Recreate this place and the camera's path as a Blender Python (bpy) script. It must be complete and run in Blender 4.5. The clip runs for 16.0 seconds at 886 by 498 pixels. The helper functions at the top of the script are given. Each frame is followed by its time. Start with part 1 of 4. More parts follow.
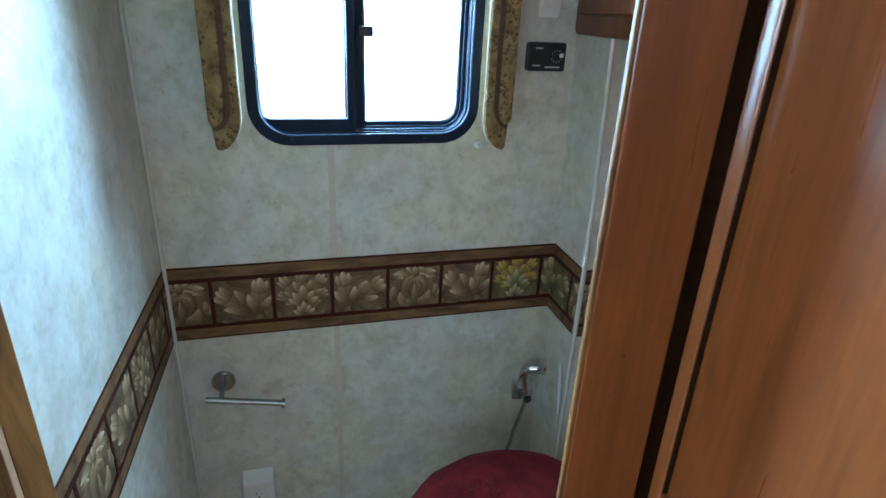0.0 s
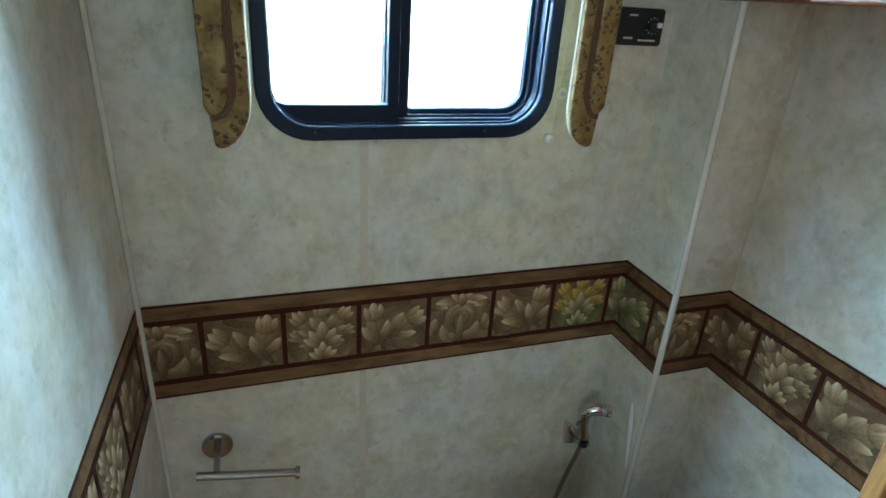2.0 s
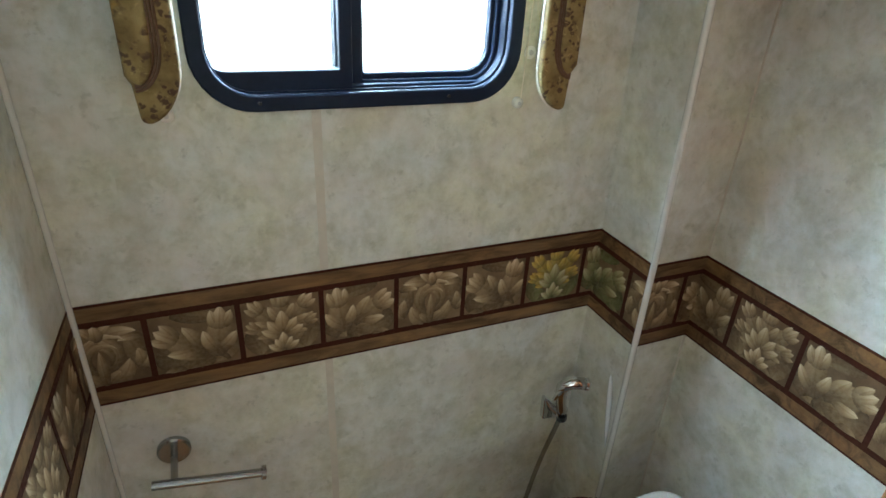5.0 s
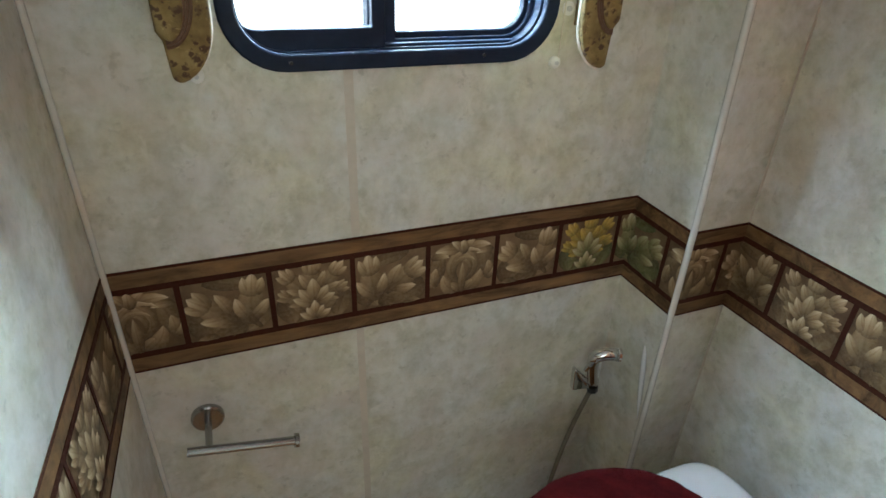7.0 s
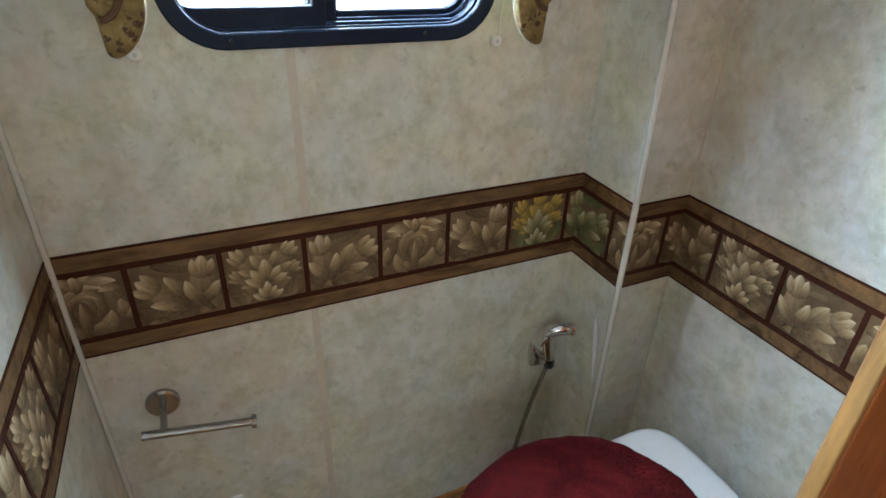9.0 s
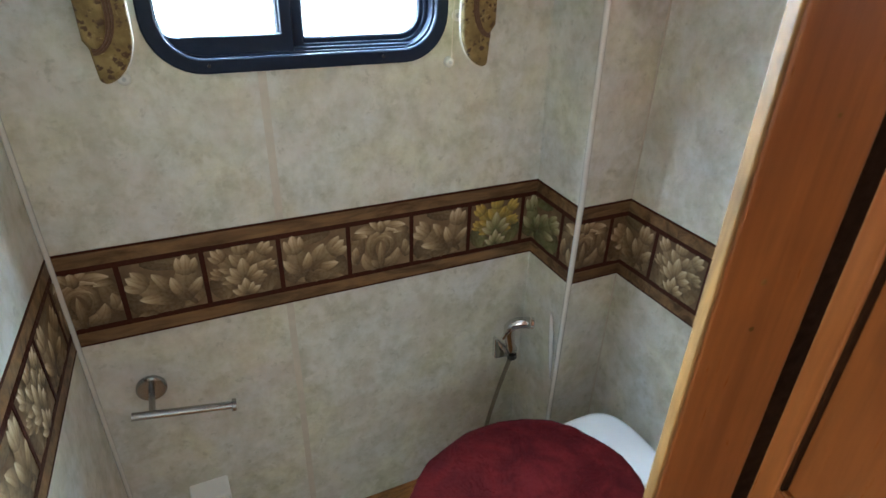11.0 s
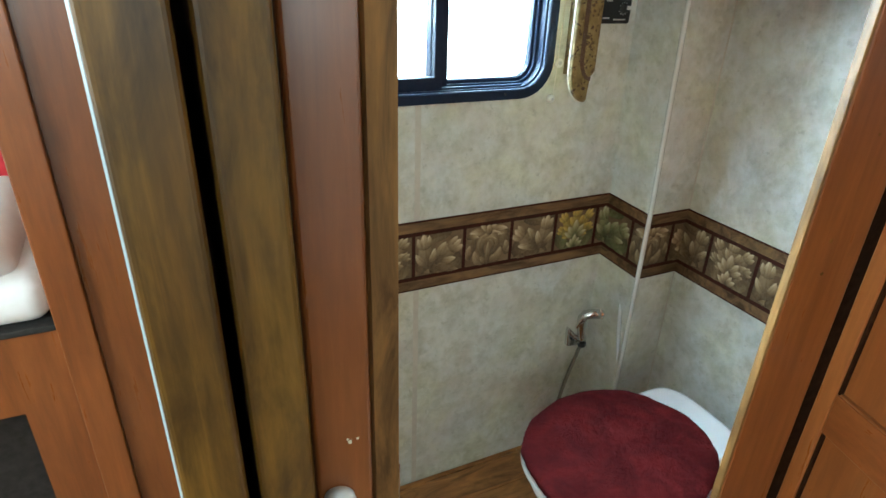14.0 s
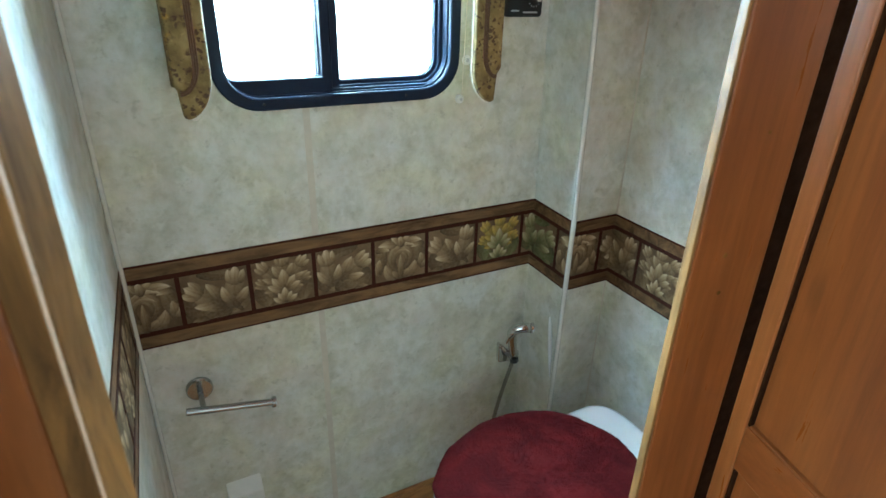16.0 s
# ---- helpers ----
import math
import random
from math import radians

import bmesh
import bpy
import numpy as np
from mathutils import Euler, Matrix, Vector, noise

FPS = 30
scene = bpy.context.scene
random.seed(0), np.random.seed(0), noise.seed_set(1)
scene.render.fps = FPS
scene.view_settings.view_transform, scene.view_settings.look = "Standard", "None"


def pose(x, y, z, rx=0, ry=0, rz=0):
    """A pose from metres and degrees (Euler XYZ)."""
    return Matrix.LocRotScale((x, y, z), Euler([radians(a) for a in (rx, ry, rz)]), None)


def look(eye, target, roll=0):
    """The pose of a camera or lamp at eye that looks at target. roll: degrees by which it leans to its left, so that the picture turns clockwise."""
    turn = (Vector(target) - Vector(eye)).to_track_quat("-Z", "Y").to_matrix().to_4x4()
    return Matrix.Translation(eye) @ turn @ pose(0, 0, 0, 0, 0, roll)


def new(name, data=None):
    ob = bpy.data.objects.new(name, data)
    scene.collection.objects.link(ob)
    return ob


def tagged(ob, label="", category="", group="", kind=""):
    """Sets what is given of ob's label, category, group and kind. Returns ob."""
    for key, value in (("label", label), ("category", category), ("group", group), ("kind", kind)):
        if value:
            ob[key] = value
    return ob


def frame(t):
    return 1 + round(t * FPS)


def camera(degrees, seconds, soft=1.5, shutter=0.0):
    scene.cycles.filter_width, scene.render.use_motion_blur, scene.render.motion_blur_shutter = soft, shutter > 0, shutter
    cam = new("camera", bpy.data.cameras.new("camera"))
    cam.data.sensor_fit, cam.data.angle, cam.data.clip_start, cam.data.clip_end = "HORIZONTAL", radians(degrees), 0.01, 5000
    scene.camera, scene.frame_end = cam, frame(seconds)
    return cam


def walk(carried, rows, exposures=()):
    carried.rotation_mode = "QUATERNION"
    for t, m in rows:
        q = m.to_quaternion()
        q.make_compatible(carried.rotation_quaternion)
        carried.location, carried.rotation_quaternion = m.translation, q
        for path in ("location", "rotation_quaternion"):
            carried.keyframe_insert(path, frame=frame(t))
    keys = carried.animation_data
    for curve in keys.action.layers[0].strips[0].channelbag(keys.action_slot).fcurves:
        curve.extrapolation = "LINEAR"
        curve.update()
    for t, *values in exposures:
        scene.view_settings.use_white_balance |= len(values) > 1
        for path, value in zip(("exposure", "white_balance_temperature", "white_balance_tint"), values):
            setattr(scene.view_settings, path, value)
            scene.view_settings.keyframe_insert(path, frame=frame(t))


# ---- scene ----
cam = camera(75.5, 16.0, shutter=0.35)
METRES, EYE, TILT, LEAN, TURN = 1.6, 1.325, 0.0, 0.0, -16.3
ROWS = [
    (0.0, 0.003667, -0.00074, -0.0001529, 1.31, -23.05, -2.46),
    (0.5, -0.03707, 0.03867, -0.02263, 0.6521, -22.93, -3.19),
    (1.0, -0.1016, 0.1005, -0.0387, -0.01, -23.06, -3.76),
    (1.5, -0.1162, 0.1362, -0.04253, -0.9268, -23.46, -3.75),
    (2.0, -0.1041, 0.1771, -0.0375, -2.24, -24.12, -3.55),
    (2.5, -0.1055, 0.1748, -0.0392, -3.37, -24.69, -3.28),
    (3.0, -0.1122, 0.1707, -0.0481, -4.40, -25.33, -3.18),
    (3.5, -0.1129, 0.1741, -0.05237, -5.35, -25.47, -3.01),
    (4.0, -0.1118, 0.1882, -0.041, -6.39, -25.73, -3.03),
    (6.5, -0.0938, 0.2421, -0.0678, -5.83, -28.78, -1.87),
    (7.0, -0.119, 0.2284, -0.0663, -5.21, -29.15, -1.85),
    (7.5, -0.1185, 0.2162, -0.0563, -6.17, -29.01, -1.95),
    (8.0, -0.1072, 0.2196, -0.0603, -6.80, -29.00, -1.82),
    (8.5, -0.1025, 0.2167, -0.0667, -7.48, -29.09, -1.61),
    (9.0, -0.09888, 0.2055, -0.07873, -8.46, -29.26, -1.73),
    (9.5, -0.1061, 0.2004, -0.0774, -9.47, -29.32, -1.71),
    (10.0, -0.1069, 0.1921, -0.074, -10.71, -29.36, -1.50),
    (12.5, 0.004762, 0.06178, -0.0231, -4.83, -27.08, -1.62),
    (13.0, -0.08048, 0.03334, -0.03295, -5.95, -26.49, -1.30),
    (13.5, -0.1935, -0.002884, -0.01146, -6.78, -25.77, -1.14),
    (14.0, -0.2327, -0.0005288, -0.02107, -8.54, -25.65, -1.80),
    (14.5, -0.2193, 0.0144, -0.03494, -10.47, -25.16, -2.27),
    (15.0, -0.1798, 0.02232, -0.03142, -12.26, -24.48, -1.88),
    (15.5, -0.168, 0.03771, -0.03901, -12.37, -24.55, -1.73),
    (16.0, -0.1258, 0.04905, -0.03436, -11.02, -25.24, -1.40),
]
LAMP_BATH, LAMP_REAR, LAMP_REAR2, LAMP_BED, LAMP_WEST, GLOW = 37.0, 6.0, 4.5, 1.5, 46.0, 6.0
EXPOSURES = [(0.0, -0.02, 4500, -6), (1.5, -0.06, 4800, -10), (3.0, -0.08, 5200, -9), (4.0, 0.12, 5450, -5), (6.5, 0.14, 5500, 0), (10.0, 0.20, 5550, 3),
             (12.5, 0.38, 5150, -2), (14.0, 0.40, 5400, -6), (16.0, 0.44, 4950, -10)]
walk(cam, [(t, pose(0, 0, EYE, TILT, LEAN, TURN) @ pose(METRES * x, METRES * y, METRES * z, 90 + pitch, roll, yaw)) for t, x, y, z, yaw, pitch, roll in ROWS],
     exposures=EXPOSURES)

# ---- plan (metres; floor at z = 0, window wall along x) ----
WALL_Y = 1.182          # inner face of the window wall
LEFT_BACK, LEFT_FRONT = (-0.258, 1.182), (-0.279, 0.50)
COL_X, COL_Y = 0.642, 1.042   # boxed-in corner column
RIGHT_X = 0.767
CEIL = 1.98
WIN = (-0.062, 0.407, 1.053, 1.610)   # outer flange of the window: x0, x1, z0, z1

# ---- world, sun, large lights ----
world = bpy.data.worlds.new("sky_world")
scene.world = world
world.use_nodes = True
wn = world.node_tree
sky = wn.nodes.new("ShaderNodeTexSky")
sky.sky_type, sky.sun_disc = "NISHITA", False
sky.sun_elevation, sky.sun_rotation = radians(50), radians(150)
wn.links.new(sky.outputs[0], wn.nodes["Background"].inputs[0])
wn.nodes["Background"].inputs[1].default_value = 0.12
sun = new("sun", bpy.data.lights.new("sun", "SUN"))
sun.data.energy, sun.data.angle, sun.data.color = 3.0, radians(0.6), (1.0, 0.95, 0.88)
sun.matrix_world = look((0, 0, 0), (-0.3, 0.6, -0.8))


def daylight_lamp(x, y, z, target, sx, sz, watts, color):
    lamp = new("window_and_fill_daylight", bpy.data.lights.new("window_and_fill_daylight", "AREA"))
    lamp.data.shape, lamp.data.size, lamp.data.size_y = "RECTANGLE", sx, sz
    lamp.data.energy, lamp.data.color = watts, color
    lamp.matrix_world = look((x, y, z), target)
    return lamp


SKYLIGHT, DAYLIGHT = (0.80, 0.91, 1.0), (1.0, 0.95, 0.88)
daylight_lamp(0.13, 1.350, 1.38, (0.22, 0.60, 0.90), 0.36, 0.46, LAMP_BATH, SKYLIGHT)
# Two rear lamps in assumed, unseen windows, added to light the interior.
daylight_lamp(-1.05, -1.49, 1.35, (-0.4, 0.6, 0.9), 1.0, 0.6, LAMP_REAR, DAYLIGHT)
daylight_lamp(0.80, -1.49, 1.35, (0.3, 0.6, 0.9), 1.26, 0.6, LAMP_REAR2, DAYLIGHT)
daylight_lamp(-1.30, 1.80, 1.32, (-1.2, 0.2, 1.0), 0.7, 0.5, LAMP_BED, SKYLIGHT)
# Added west fill, placed to brighten the right-hand doors.
daylight_lamp(-2.17, 0.15, 1.38, (0.4, 0.36, 1.15), 0.8, 0.55, LAMP_WEST, DAYLIGHT)


# ---- materials ----
def nodes_of(name):
    m = bpy.data.materials.new(name)
    m.use_nodes = True
    return m, m.node_tree, m.node_tree.nodes["Principled BSDF"]


def coords(nt, scale=(1, 1, 1), kind="Object"):
    tc, mp = nt.nodes.new("ShaderNodeTexCoord"), nt.nodes.new("ShaderNodeMapping")
    mp.inputs["Scale"].default_value = scale
    nt.links.new(tc.outputs[kind], mp.inputs[0])
    return mp.outputs[0]


def noise_node(nt, vec, scale, detail=5, rough=0.6, dist=0.0):
    n = nt.nodes.new("ShaderNodeTexNoise")
    n.inputs["Scale"].default_value, n.inputs["Detail"].default_value = scale, detail
    n.inputs["Roughness"].default_value, n.inputs["Distortion"].default_value = rough, dist
    nt.links.new(vec, n.inputs["Vector"])
    return n.outputs["Fac"]


def ramp(nt, fac, stops):
    r = nt.nodes.new("ShaderNodeValToRGB")
    e = r.color_ramp.elements
    while len(e) < len(stops):
        e.new(0.5)
    for el, (p, c) in zip(e, stops):
        el.position, el.color = p, (*c, 1) if len(c) == 3 else c
    nt.links.new(fac, r.inputs[0])
    return r.outputs[0]


def mix(nt, fac, a, b, kind="MIX"):
    m = nt.nodes.new("ShaderNodeMix")
    m.data_type, m.blend_type = "RGBA", kind
    for sock, v in ((m.inputs[0], fac), (m.inputs[6], a), (m.inputs[7], b)):
        if isinstance(v, (int, float)):
            sock.default_value = v
        elif isinstance(v, tuple):
            sock.default_value = (*v, 1)
        else:
            nt.links.new(v, sock)
    return m.outputs[2]


def bump(nt, bsdf, height, strength, dist=0.002):
    b = nt.nodes.new("ShaderNodeBump")
    b.inputs["Strength"].default_value, b.inputs["Distance"].default_value = strength, dist
    nt.links.new(height, b.inputs["Height"])
    nt.links.new(b.outputs[0], bsdf.inputs["Normal"])


def wallpaper_mat():
    m, nt, b = nodes_of("mottled_wallpaper")
    v = coords(nt)
    vs = coords(nt, (1, 1, 0.92))
    big = noise_node(nt, v, 6.0, 4, 0.6, 0.2)
    mid = noise_node(nt, vs, 16.0, 5, 0.60, 0.25)
    fin = noise_node(nt, v, 44.0, 6, 0.70, 0.2)
    c1 = ramp(nt, big, [(0.34, (0.53, 0.53, 0.41)), (0.52, (0.62, 0.63, 0.54)), (0.70, (0.66, 0.68, 0.63))])
    c2 = ramp(nt, mid, [(0.36, (0.44, 0.44, 0.33)), (0.48, (0.60, 0.60, 0.50)), (0.60, (0.78, 0.79, 0.73))])
    c3 = ramp(nt, fin, [(0.36, (0.42, 0.42, 0.32)), (0.5, (0.62, 0.62, 0.54)), (0.64, (0.76, 0.77, 0.72))])
    col = mix(nt, 0.36, mix(nt, 0.62, c1, c2), c3)
    hue = ramp(nt, noise_node(nt, v, 6.5, 4, 0.58, 0.5), [(0.34, (1.02, 1.01, 0.91)), (0.48, (1.0, 1.0, 1.0)), (0.64, (0.98, 1.0, 1.07))])
    col = mix(nt, 1.0, col, hue, "MULTIPLY")
    cream = ramp(nt, noise_node(nt, vs, 28.0, 4, 0.6, 0.6), [(0.56, (0, 0, 0)), (0.68, (0.55, 0.55, 0.55))])
    col = mix(nt, cream, col, (0.76, 0.76, 0.69))
    pink = ramp(nt, noise_node(nt, v, 9.0, 4, 0.6, 0.2), [(0.48, (0, 0, 0)), (0.7, (0.5, 0.5, 0.5))])
    col = mix(nt, pink, col, (0.61, 0.56, 0.50))
    spots = noise_node(nt, v, 52.0, 4, 0.66, 0.15)
    speck = ramp(nt, spots, [(0.60, (0, 0, 0)), (0.70, (0.34, 0.34, 0.34))])
    col = mix(nt, speck, col, (0.28, 0.28, 0.21))
    nt.links.new(col, b.inputs["Base Color"])
    nt.links.new(ramp(nt, mid, [(0.3, (0.46,) * 3), (0.7, (0.36,) * 3)]), b.inputs["Roughness"])
    bump(nt, b, noise_node(nt, v, 220.0, 3), 0.03, 0.0006)
    return m


def wood_mat(name, dark, base, light, rough=0.3, axis=2, coat=0.25, knots=True):
    m, nt, b = nodes_of(name)
    s = [26.0, 26.0, 26.0]
    s[axis] = 1.6
    v = coords(nt, tuple(s))
    s2 = [5.0, 5.0, 5.0]
    s2[axis] = 0.9
    v2 = coords(nt, tuple(s2))
    ring = noise_node(nt, v2, 1.4, 4, 0.55, 1.4)
    fine = noise_node(nt, v, 3.2, 7, 0.68, 0.4)
    info = nt.nodes.new("ShaderNodeObjectInfo")
    c1 = ramp(nt, ring, [(0.30, dark), (0.50, base), (0.70, light)])
    c2 = ramp(nt, fine, [(0.28, dark), (0.52, base), (0.75, light)])
    col = mix(nt, 0.5, c1, c2)
    blot = noise_node(nt, coords(nt, tuple(30.0 if i != axis else 7.0 for i in range(3))), 1.0, 5, 0.65, 0.8)
    col = mix(nt, 1.0, col, ramp(nt, blot, [(0.34, (0.90, 0.89, 0.88) if knots else (0.46, 0.44, 0.42)), (0.50, (1.0, 1.0, 1.0)), (0.66, (1.08, 1.07, 1.05) if knots else (1.45, 1.40, 1.25))]), "MULTIPLY")
    shade = ramp(nt, info.outputs["Random"], [(0.0, (0.86,) * 3), (1.0, (1.08, 1.04, 1.0))])
    col = mix(nt, 1.0, col, shade, "MULTIPLY")
    if knots:
        sp = coords(nt, (9, 9, 3.2))
        k = nt.nodes.new("ShaderNodeTexVoronoi")
        k.inputs["Scale"].default_value = 1.0
        nt.links.new(sp, k.inputs["Vector"])
        kf = ramp(nt, k.outputs["Distance"], [(0.02, (0.75,) * 3), (0.13, (0, 0, 0))])
        col = mix(nt, kf, col, tuple(0.35 * c for c in dark))
    nt.links.new(col, b.inputs["Base Color"])
    nt.links.new(ramp(nt, fine, [(0.3, (rough + 0.10,) * 3), (0.7, (rough,) * 3)]), b.inputs["Roughness"])
    b.inputs["Coat Weight"].default_value, b.inputs["Coat Roughness"].default_value = coat, 0.20
    b.inputs["Specular IOR Level"].default_value = 0.5 if coat > 0.1 else 0.3
    bump(nt, b, fine, 0.10, 0.0015)
    return m


def plain_mat(name, color, rough=0.4, metal=0.0, scale=60.0, vary=0.12, bumpy=0.05, coat=0.0):
    m, nt, b = nodes_of(name)
    v = coords(nt)
    n = noise_node(nt, v, scale, 5)
    n2 = noise_node(nt, v, scale / 9, 3)
    lo, hi = tuple(c * (1 - vary) for c in color), tuple(min(1.0, c * (1 + vary)) for c in color)
    col = mix(nt, 0.5, ramp(nt, n, [(0.3, lo), (0.7, hi)]), ramp(nt, n2, [(0.35, lo), (0.65, hi)]))
    nt.links.new(col, b.inputs["Base Color"])
    nt.links.new(ramp(nt, n, [(0.3, (min(1, rough * 1.2),) * 3), (0.7, (rough * 0.85,) * 3)]), b.inputs["Roughness"])
    b.inputs["Metallic"].default_value, b.inputs["Coat Weight"].default_value = metal, coat
    if bumpy:
        bump(nt, b, n, bumpy, 0.001)
    return m


def print_mat(name, stops):
    """Printed border ornament: tone runs along u of each leaf, darker towards the rib."""
    m, nt, b = nodes_of(name)
    uv = nt.nodes.new("ShaderNodeUVMap")
    sep = nt.nodes.new("ShaderNodeSeparateXYZ")
    nt.links.new(uv.outputs[0], sep.inputs[0])
    v = coords(nt)
    n = noise_node(nt, v, 160.0, 4)
    col = ramp(nt, sep.outputs[0], stops)
    side = ramp(nt, sep.outputs[1], [(0.0, (0.42, 0.36, 0.28)), (0.40, (0.84, 0.80, 0.74)), (0.5, (0.70, 0.64, 0.55)), (0.60, (1, 1, 1)), (0.9, (0.95, 0.93, 0.88)), (1.0, (0.70, 0.64, 0.55))])
    col = mix(nt, 1.0, col, side, "MULTIPLY")
    col = mix(nt, 0.14, col, ramp(nt, n, [(0.3, (0.20, 0.13, 0.06)), (0.7, (0.62, 0.52, 0.36))]))
    nt.links.new(col, b.inputs["Base Color"])
    b.inputs["Roughness"].default_value = 0.6
    b.inputs["Specular IOR Level"].default_value = 0.18
    return m


M_WALL = wallpaper_mat()
M_CHERRY = wood_mat("cherry_wood", (0.092, 0.025, 0.0055), (0.168, 0.052, 0.0115), (0.240, 0.083, 0.019), 0.26, 2, 0.35)
M_CHERRY_H = wood_mat("cherry_wood_rail", (0.092, 0.025, 0.0055), (0.168, 0.052, 0.0115), (0.240, 0.083, 0.019), 0.26, 1, 0.35)
M_OAK = wood_mat("golden_oak_laminate", (0.018, 0.008, 0.0012), (0.066, 0.035, 0.0048), (0.150, 0.086, 0.014), 0.34, 2, 0.05, False)
M_EDGE = wood_mat("pale_edge_wood", (0.13, 0.066, 0.019), (0.18, 0.094, 0.028), (0.23, 0.125, 0.04), 0.5, 2, 0.0, False)
M_FLOOR = wood_mat("wood_floor_vinyl", (0.20, 0.085, 0.022), (0.34, 0.155, 0.042), (0.44, 0.22, 0.07), 0.34, 0, 0.2, False)
M_TAN = wood_mat("tan_jamb_wood", (0.24, 0.130, 0.040), (0.30, 0.170, 0.054), (0.35, 0.205, 0.068), 0.45, 2, 0.0, False)
M_PALE = plain_mat("pale_raw_edge", (0.52, 0.34, 0.20), 0.6, 0, 300, 0.15, 0.1)
M_LAM = plain_mat("pale_grey_laminate", (0.28, 0.35, 0.38), 0.35, 0, 60, 0.06)
# Near-black brown that paints shade into the door's gap and panel edges.
M_GROOVE_SHADE = plain_mat("dark_brown_groove_shade", (0.020, 0.008, 0.003), 0.9, 0, 80, 0.3)
M_GROOVE_SHADE.node_tree.nodes["Principled BSDF"].inputs["Specular IOR Level"].default_value = 0.05
# Near-black for painted shade in recesses, and for the bed's edge trim.
M_DARK = plain_mat("recess_shade_and_trim", (0.012, 0.010, 0.008), 0.8, 0, 40, 0.2)
M_TRIM = plain_mat("white_vinyl_trim", (0.68, 0.68, 0.63), 0.12, 0, 90, 0.05, 0.02, 0.3)
M_SEAM = plain_mat("cream_seam_strip", (0.59, 0.55, 0.46), 0.4, 0, 60, 0.12)
M_CEIL = plain_mat("white_ceiling_panel", (0.72, 0.72, 0.70), 0.6, 0, 40, 0.05)
M_BLACK = plain_mat("black_window_metal", (0.006, 0.014, 0.036), 0.5, 0.0, 120, 0.15, 0.0, 0.0)
M_BLACK.node_tree.nodes["Principled BSDF"].inputs["Specular IOR Level"].default_value = 0.25
M_BLACKP = plain_mat("black_plastic", (0.010, 0.012, 0.013), 0.35, 0, 120, 0.2)
M_WHITEP = plain_mat("white_plastic", (0.78, 0.78, 0.74), 0.32, 0, 60, 0.05, 0.02)
M_PORC = plain_mat("white_glossy_toilet_plastic", (0.80, 0.81, 0.82), 0.12, 0, 20, 0.03, 0.0, 0.5)
M_CHROME = plain_mat("brushed_steel", (0.34, 0.34, 0.33), 0.24, 1.0, 40, 0.06, 0.0)
M_POLISH = plain_mat("polished_chrome", (0.72, 0.72, 0.72), 0.07, 1.0, 60, 0.05, 0.0)
M_GREY = plain_mat("grey_print", (0.55, 0.56, 0.56), 0.5, 0, 60, 0.05)
M_LINEN = plain_mat("white_quilt", (0.78, 0.78, 0.78), 0.85, 0, 50, 0.06, 0.3)
M_RED = plain_mat("red_cushion", (0.42, 0.02, 0.03), 0.85, 0, 80, 0.15, 0.3)
M_PIPING = plain_mat("brown_piping", (0.11, 0.055, 0.025), 0.6, 0, 200, 0.2, 0.2)
M_LINING = plain_mat("cream_fabric_lining", (0.70, 0.66, 0.55), 0.8, 0, 200, 0.08, 0.2)
M_BAND = wood_mat("printed_border_band", (0.115, 0.066, 0.029), (0.165, 0.100, 0.047), (0.21, 0.135, 0.066), 0.42, 0, 0.0, False)
M_LINE = plain_mat("dark_brown_border_line", (0.046, 0.011, 0.005), 0.6, 0, 150, 0.25)
M_TILE = plain_mat("printed_border_ground", (0.158, 0.106, 0.056), 0.6, 0, 30, 0.55)
M_LEAF = print_mat("printed_leaf_ornament", [(0.0, (0.070, 0.044, 0.019)), (0.22, (0.17, 0.117, 0.056)), (0.50, (0.37, 0.275, 0.150)), (0.75, (0.60, 0.49, 0.31)), (1.0, (0.74, 0.65, 0.46))])
M_LEAFY = print_mat("yellowed_leaf_ornament", [(0.0, (0.07, 0.085, 0.025)), (0.22, (0.24, 0.20, 0.035)), (0.55, (0.55, 0.39, 0.06)), (1.0, (0.68, 0.52, 0.15))])
M_LEAFG = print_mat("greenish_leaf_ornament", [(0.0, (0.04, 0.065, 0.02)), (0.25, (0.14, 0.15, 0.05)), (0.60, (0.40, 0.38, 0.19)), (1.0, (0.66, 0.62, 0.42))])


